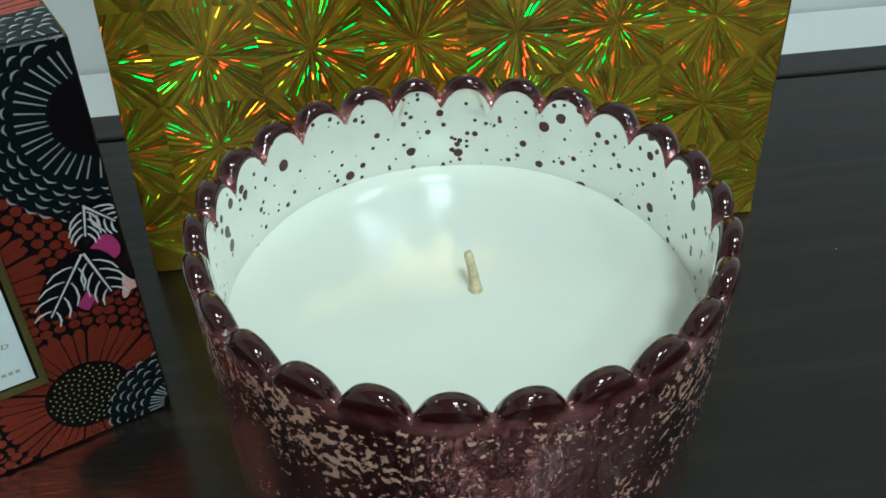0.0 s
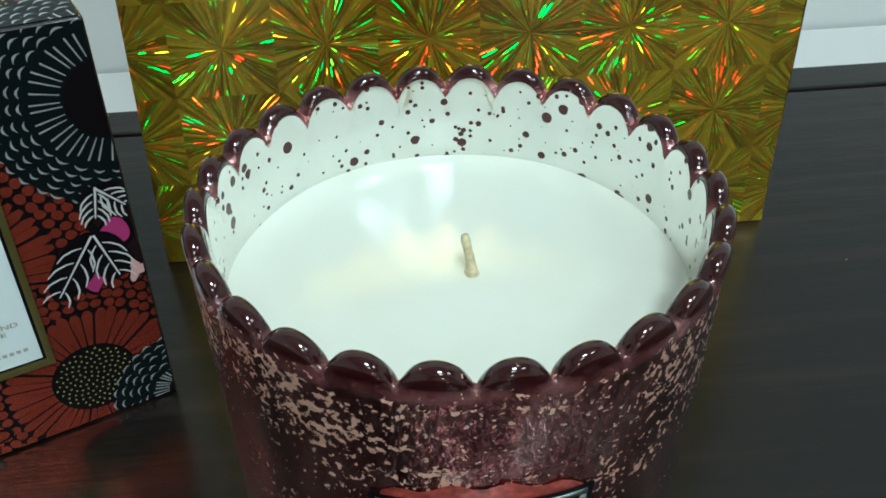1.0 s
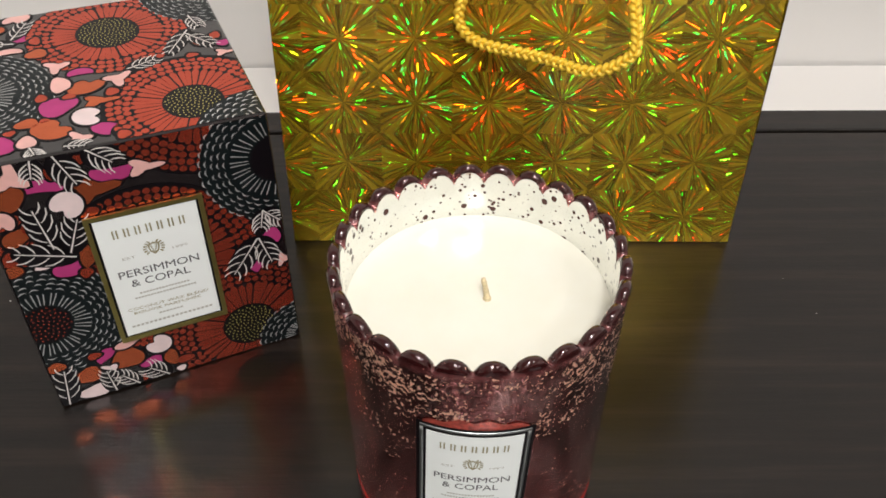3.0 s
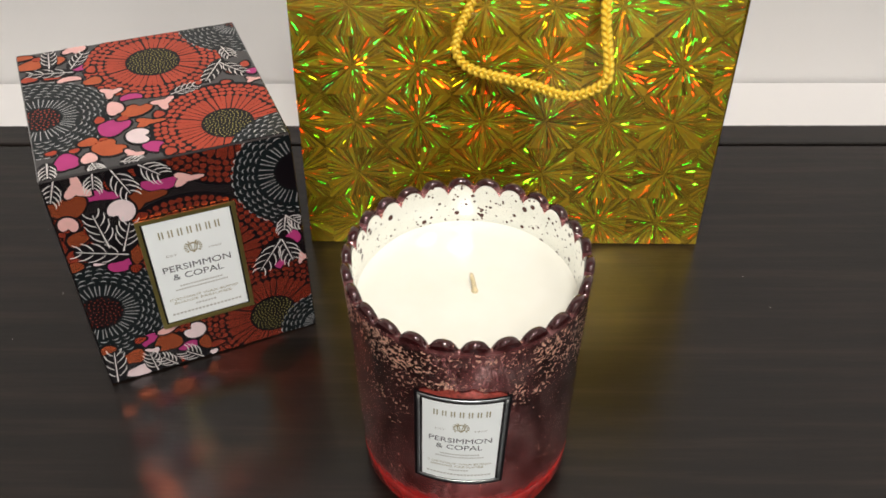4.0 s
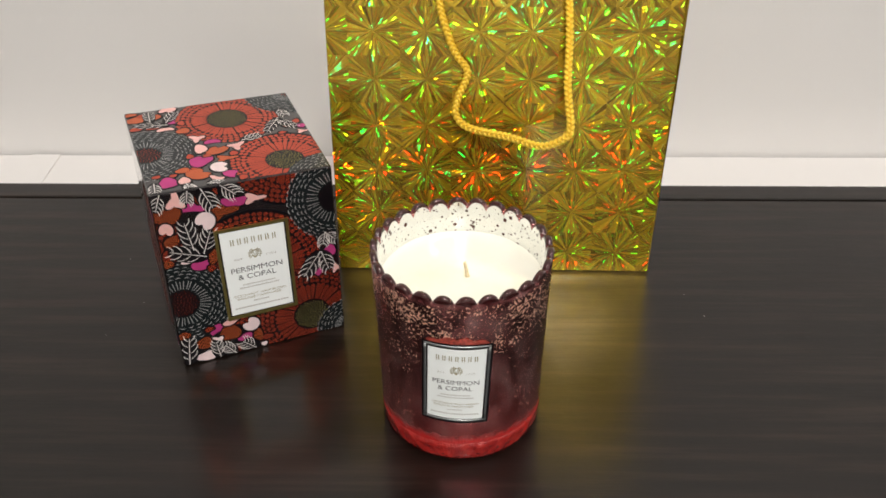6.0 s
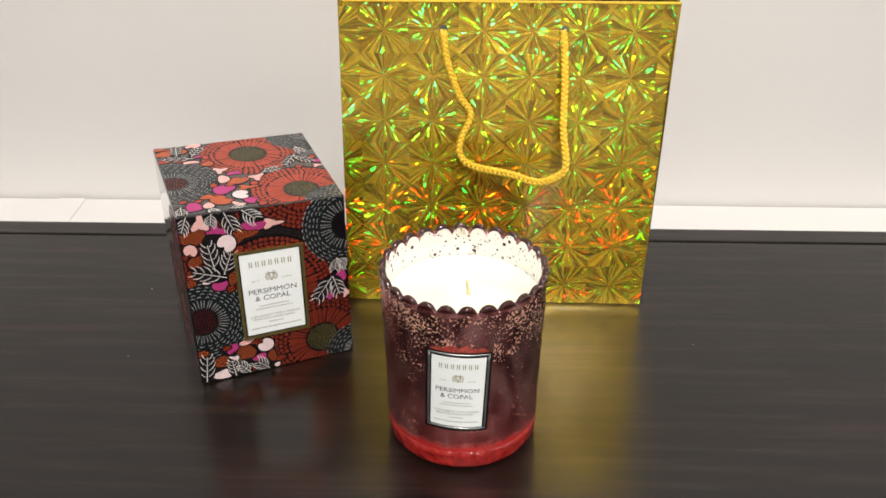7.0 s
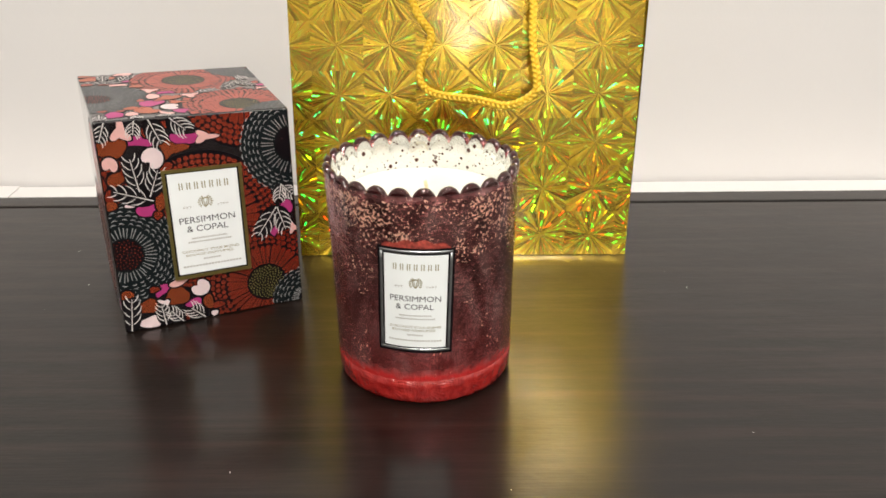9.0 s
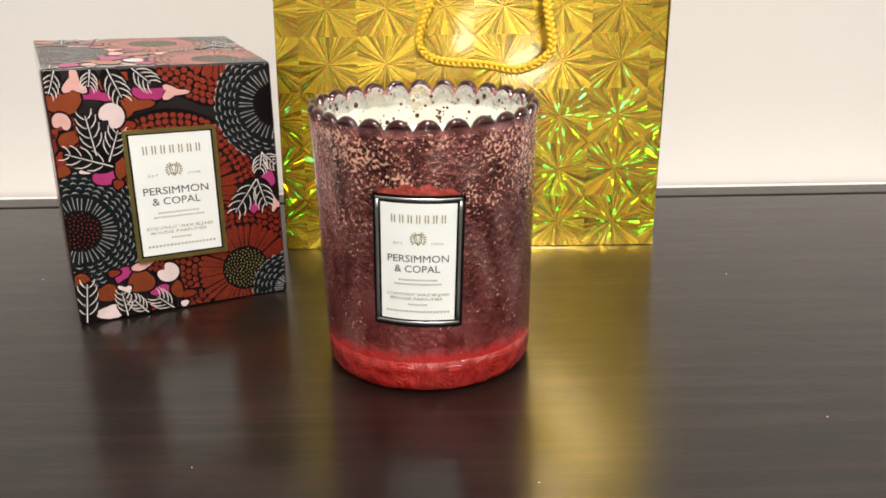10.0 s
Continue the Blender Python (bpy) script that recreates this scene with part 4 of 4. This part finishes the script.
def outer_radius(z):
    return float(np.interp(z, (0.0, 0.0008, 0.0022, 0.005, 0.011, 0.03, 0.06, 0.086, 0.1), (0.0352, 0.0364, 0.0371, 0.0374, 0.0376, 0.0379, 0.0386, 0.0395, 0.0397)))


RIM = 0.0924
SCALLOP = 0.0036


def rim_warp(th, r, z, i):
    """Beads: the outer wall swells and the edge rises over each scallop; the inner wall stays round."""
    d = dome(th)
    f = max(0.0, min(1.0, (z - 0.0873) / 0.0045))
    f = f * f * (3 - 2 * f)
    lift = max(0.0, (z - 0.0843) / (RIM - 0.0843))
    z -= 0.012 * r * math.sin(th) * z / RIM
    side = max(0.0, min(1.0, (r - outer_radius(0.087) + 0.0034) / 0.0034))
    return r + side * f * ((d - 0.50) * 0.0008 + 0.0001), z + lift * (SCALLOP * (d - 0.3) - 0.0016 * (1 - side) * (1 - d))


profile = [(outer_radius(z), z) for z in np.linspace(0.0116, 0.0828, 22)]
thick = 0.0029
r_top = outer_radius(0.087)
profile += [(outer_radius(z), z) for z in (0.0838, 0.0848, 0.0858, 0.0866, 0.0874, 0.0882, 0.0889)]
mid = r_top - thick / 2
for a in np.linspace(0, math.pi, 10):
    profile.append((mid + thick / 2 * math.cos(a), RIM - thick / 2 + 0.0002 + thick / 2 * math.sin(a)))
profile += [(r_top - thick, RIM - thick / 2 - 0.0004), (r_top - thick, RIM - 0.0034)]
jar = part("glass_jar", lathe(bmesh.new(), profile, 480, rim_warp), SHELL, candle, "dark maroon glass flecked with pink, beaded scalloped rim", True)
inner = [(r_top - thick - 0.00008, RIM - 0.0012), (r_top - thick - 0.0002, RIM - 0.0020), (r_top - thick - 0.0003, 0.0878)] + [(0.0361, z) for z in np.linspace(0.0863, 0.0740, 8)]


part("silver_lining", lathe(bmesh.new(), inner, 480, rim_warp), LINING, candle, "silvered inner wall with dark specks", True)
low = [(0.0, 0.0001), (0.033, 0.0), (0.0352, 0.0)] + [(outer_radius(z), z) for z in (0.0004, 0.0008, 0.0014, 0.0022, 0.0034, 0.005, 0.008, 0.0116)] + [(0.034, 0.0118), (0.0, 0.0118)]
bm = lathe(bmesh.new(), low[1:-1], 160, close_top=True, close_bottom=True)
part("glass_foot", bm, REDGLASS, candle, "clear bright red glass foot", True)


def wax_place(th, r, z, i):
    return r, z + 0.0005 * noise.noise(Vector((r * math.cos(th) * 45, r * math.sin(th) * 45, 1.0)))


rings = [(0.0363 * s, 0.0765 - 0.0003 * math.sin(math.pi * s) + (0.0009 * (s - 0.93) / 0.07 if s > 0.93 else 0)) for s in (1.0, 0.985, 0.96, 0.93, 0.85, 0.7, 0.55, 0.4, 0.25, 0.12, 0.04)]
part("wax", lathe(bmesh.new(), rings, 96, wax_place, close_top=True), WAX, candle, "smooth cream coconut wax", True)
# cotton wick, a little bent
bm = bmesh.new()
prev = None
WX0, WY0 = 0.0025, 0.0016
for k in range(9):
    t = k / 8
    p = Vector((WX0 - 0.0006 * t - 0.0005 * t * t, WY0 + 0.0002 * t, 0.0759 + 0.0080 * t))
    r = 0.00085 * (1 - 0.15 * t + (0.7 if k == 0 else 0.22 if k == 1 else 0)) * (0.82 if k == 8 else 1)
    ring = [bm.verts.new(p + Vector((r * math.cos(a) * (1 + 0.1 * math.sin(5 * t + a)), r * math.sin(a), 0.0002 * math.sin(a + k)))) for a in [2 * math.pi * q / 10 for q in range(10)]]
    if prev:
        for q in range(10):
            bm.faces.new((prev[q], prev[(q + 1) % 10], ring[(q + 1) % 10], ring[q]))
    prev = ring
bm.faces.new(prev)
part("wick", bm, WICK, candle, "short tan cotton wick", True)

LABEL_TURN = radians(-90 - 2.6)


def on_jar(x, z, up):
    # stuck on a little askew
    x, z = x + 0.035 * (z - 0.0485) - 0.0005, z - 0.035 * x
    r = outer_radius(z) + 0.00025 + up
    a = LABEL_TURN + x / 0.0388
    return (r * math.cos(a), r * math.sin(a), z)


jar_label = part("label", plate(-0.0124, 0.0124, 0.0281, 0.0688, 0.0003, on_jar, 16), PAPER, candle, "white paper label with a black and grey border", True)
part("black_border", plate(-0.0152, 0.0152, 0.0254, 0.0715, 0.0001, on_jar, 16), INKBLACK, jar_label, smooth=True)
part("grey_border", border(-0.0142, 0.0142, 0.0264, 0.0705, 0.0010, 0.0003, on_jar), SILVEREDGE, jar_label, "thin metallic grey line", True)
writing(0.0, 0.0688, 0.0248, 0.0407, 0.0004, on_jar, jar_label, GOLDTEXT)
part("clear_patch", sheet(16, 4, lambda u, v: on_jar(-0.0135 + 0.027 * u, 0.0683 + (0.0064 - 0.0026 * (2 * u - 1) ** 2 + 0.0006 * math.sin(23 * u)) * v, -0.00005)), BARE, jar, "clear red glass left bare round the label", True)

# ---- dust on the desk ----
bm = bmesh.new()
for k in range(46):
    x, y = random.uniform(-0.33, 0.33), random.uniform(-0.28, 0.17)
    if -0.17 < x < 0.12 and y > -0.06:
        continue
    s = random.uniform(0.0001, 0.00026)
    made = bmesh.ops.create_icosphere(bm, subdivisions=1, radius=s)
    for v in made["verts"]:
        v.co = Vector((x + v.co.x * random.uniform(1, 2), y + v.co.y, s * 0.4 + v.co.z * 0.5))
tagged(new("dust_specks", mesh_of(bm, "dust_specks", DUST)), "tiny pale dust specks on the dark desk", "dust", kind="stuff")
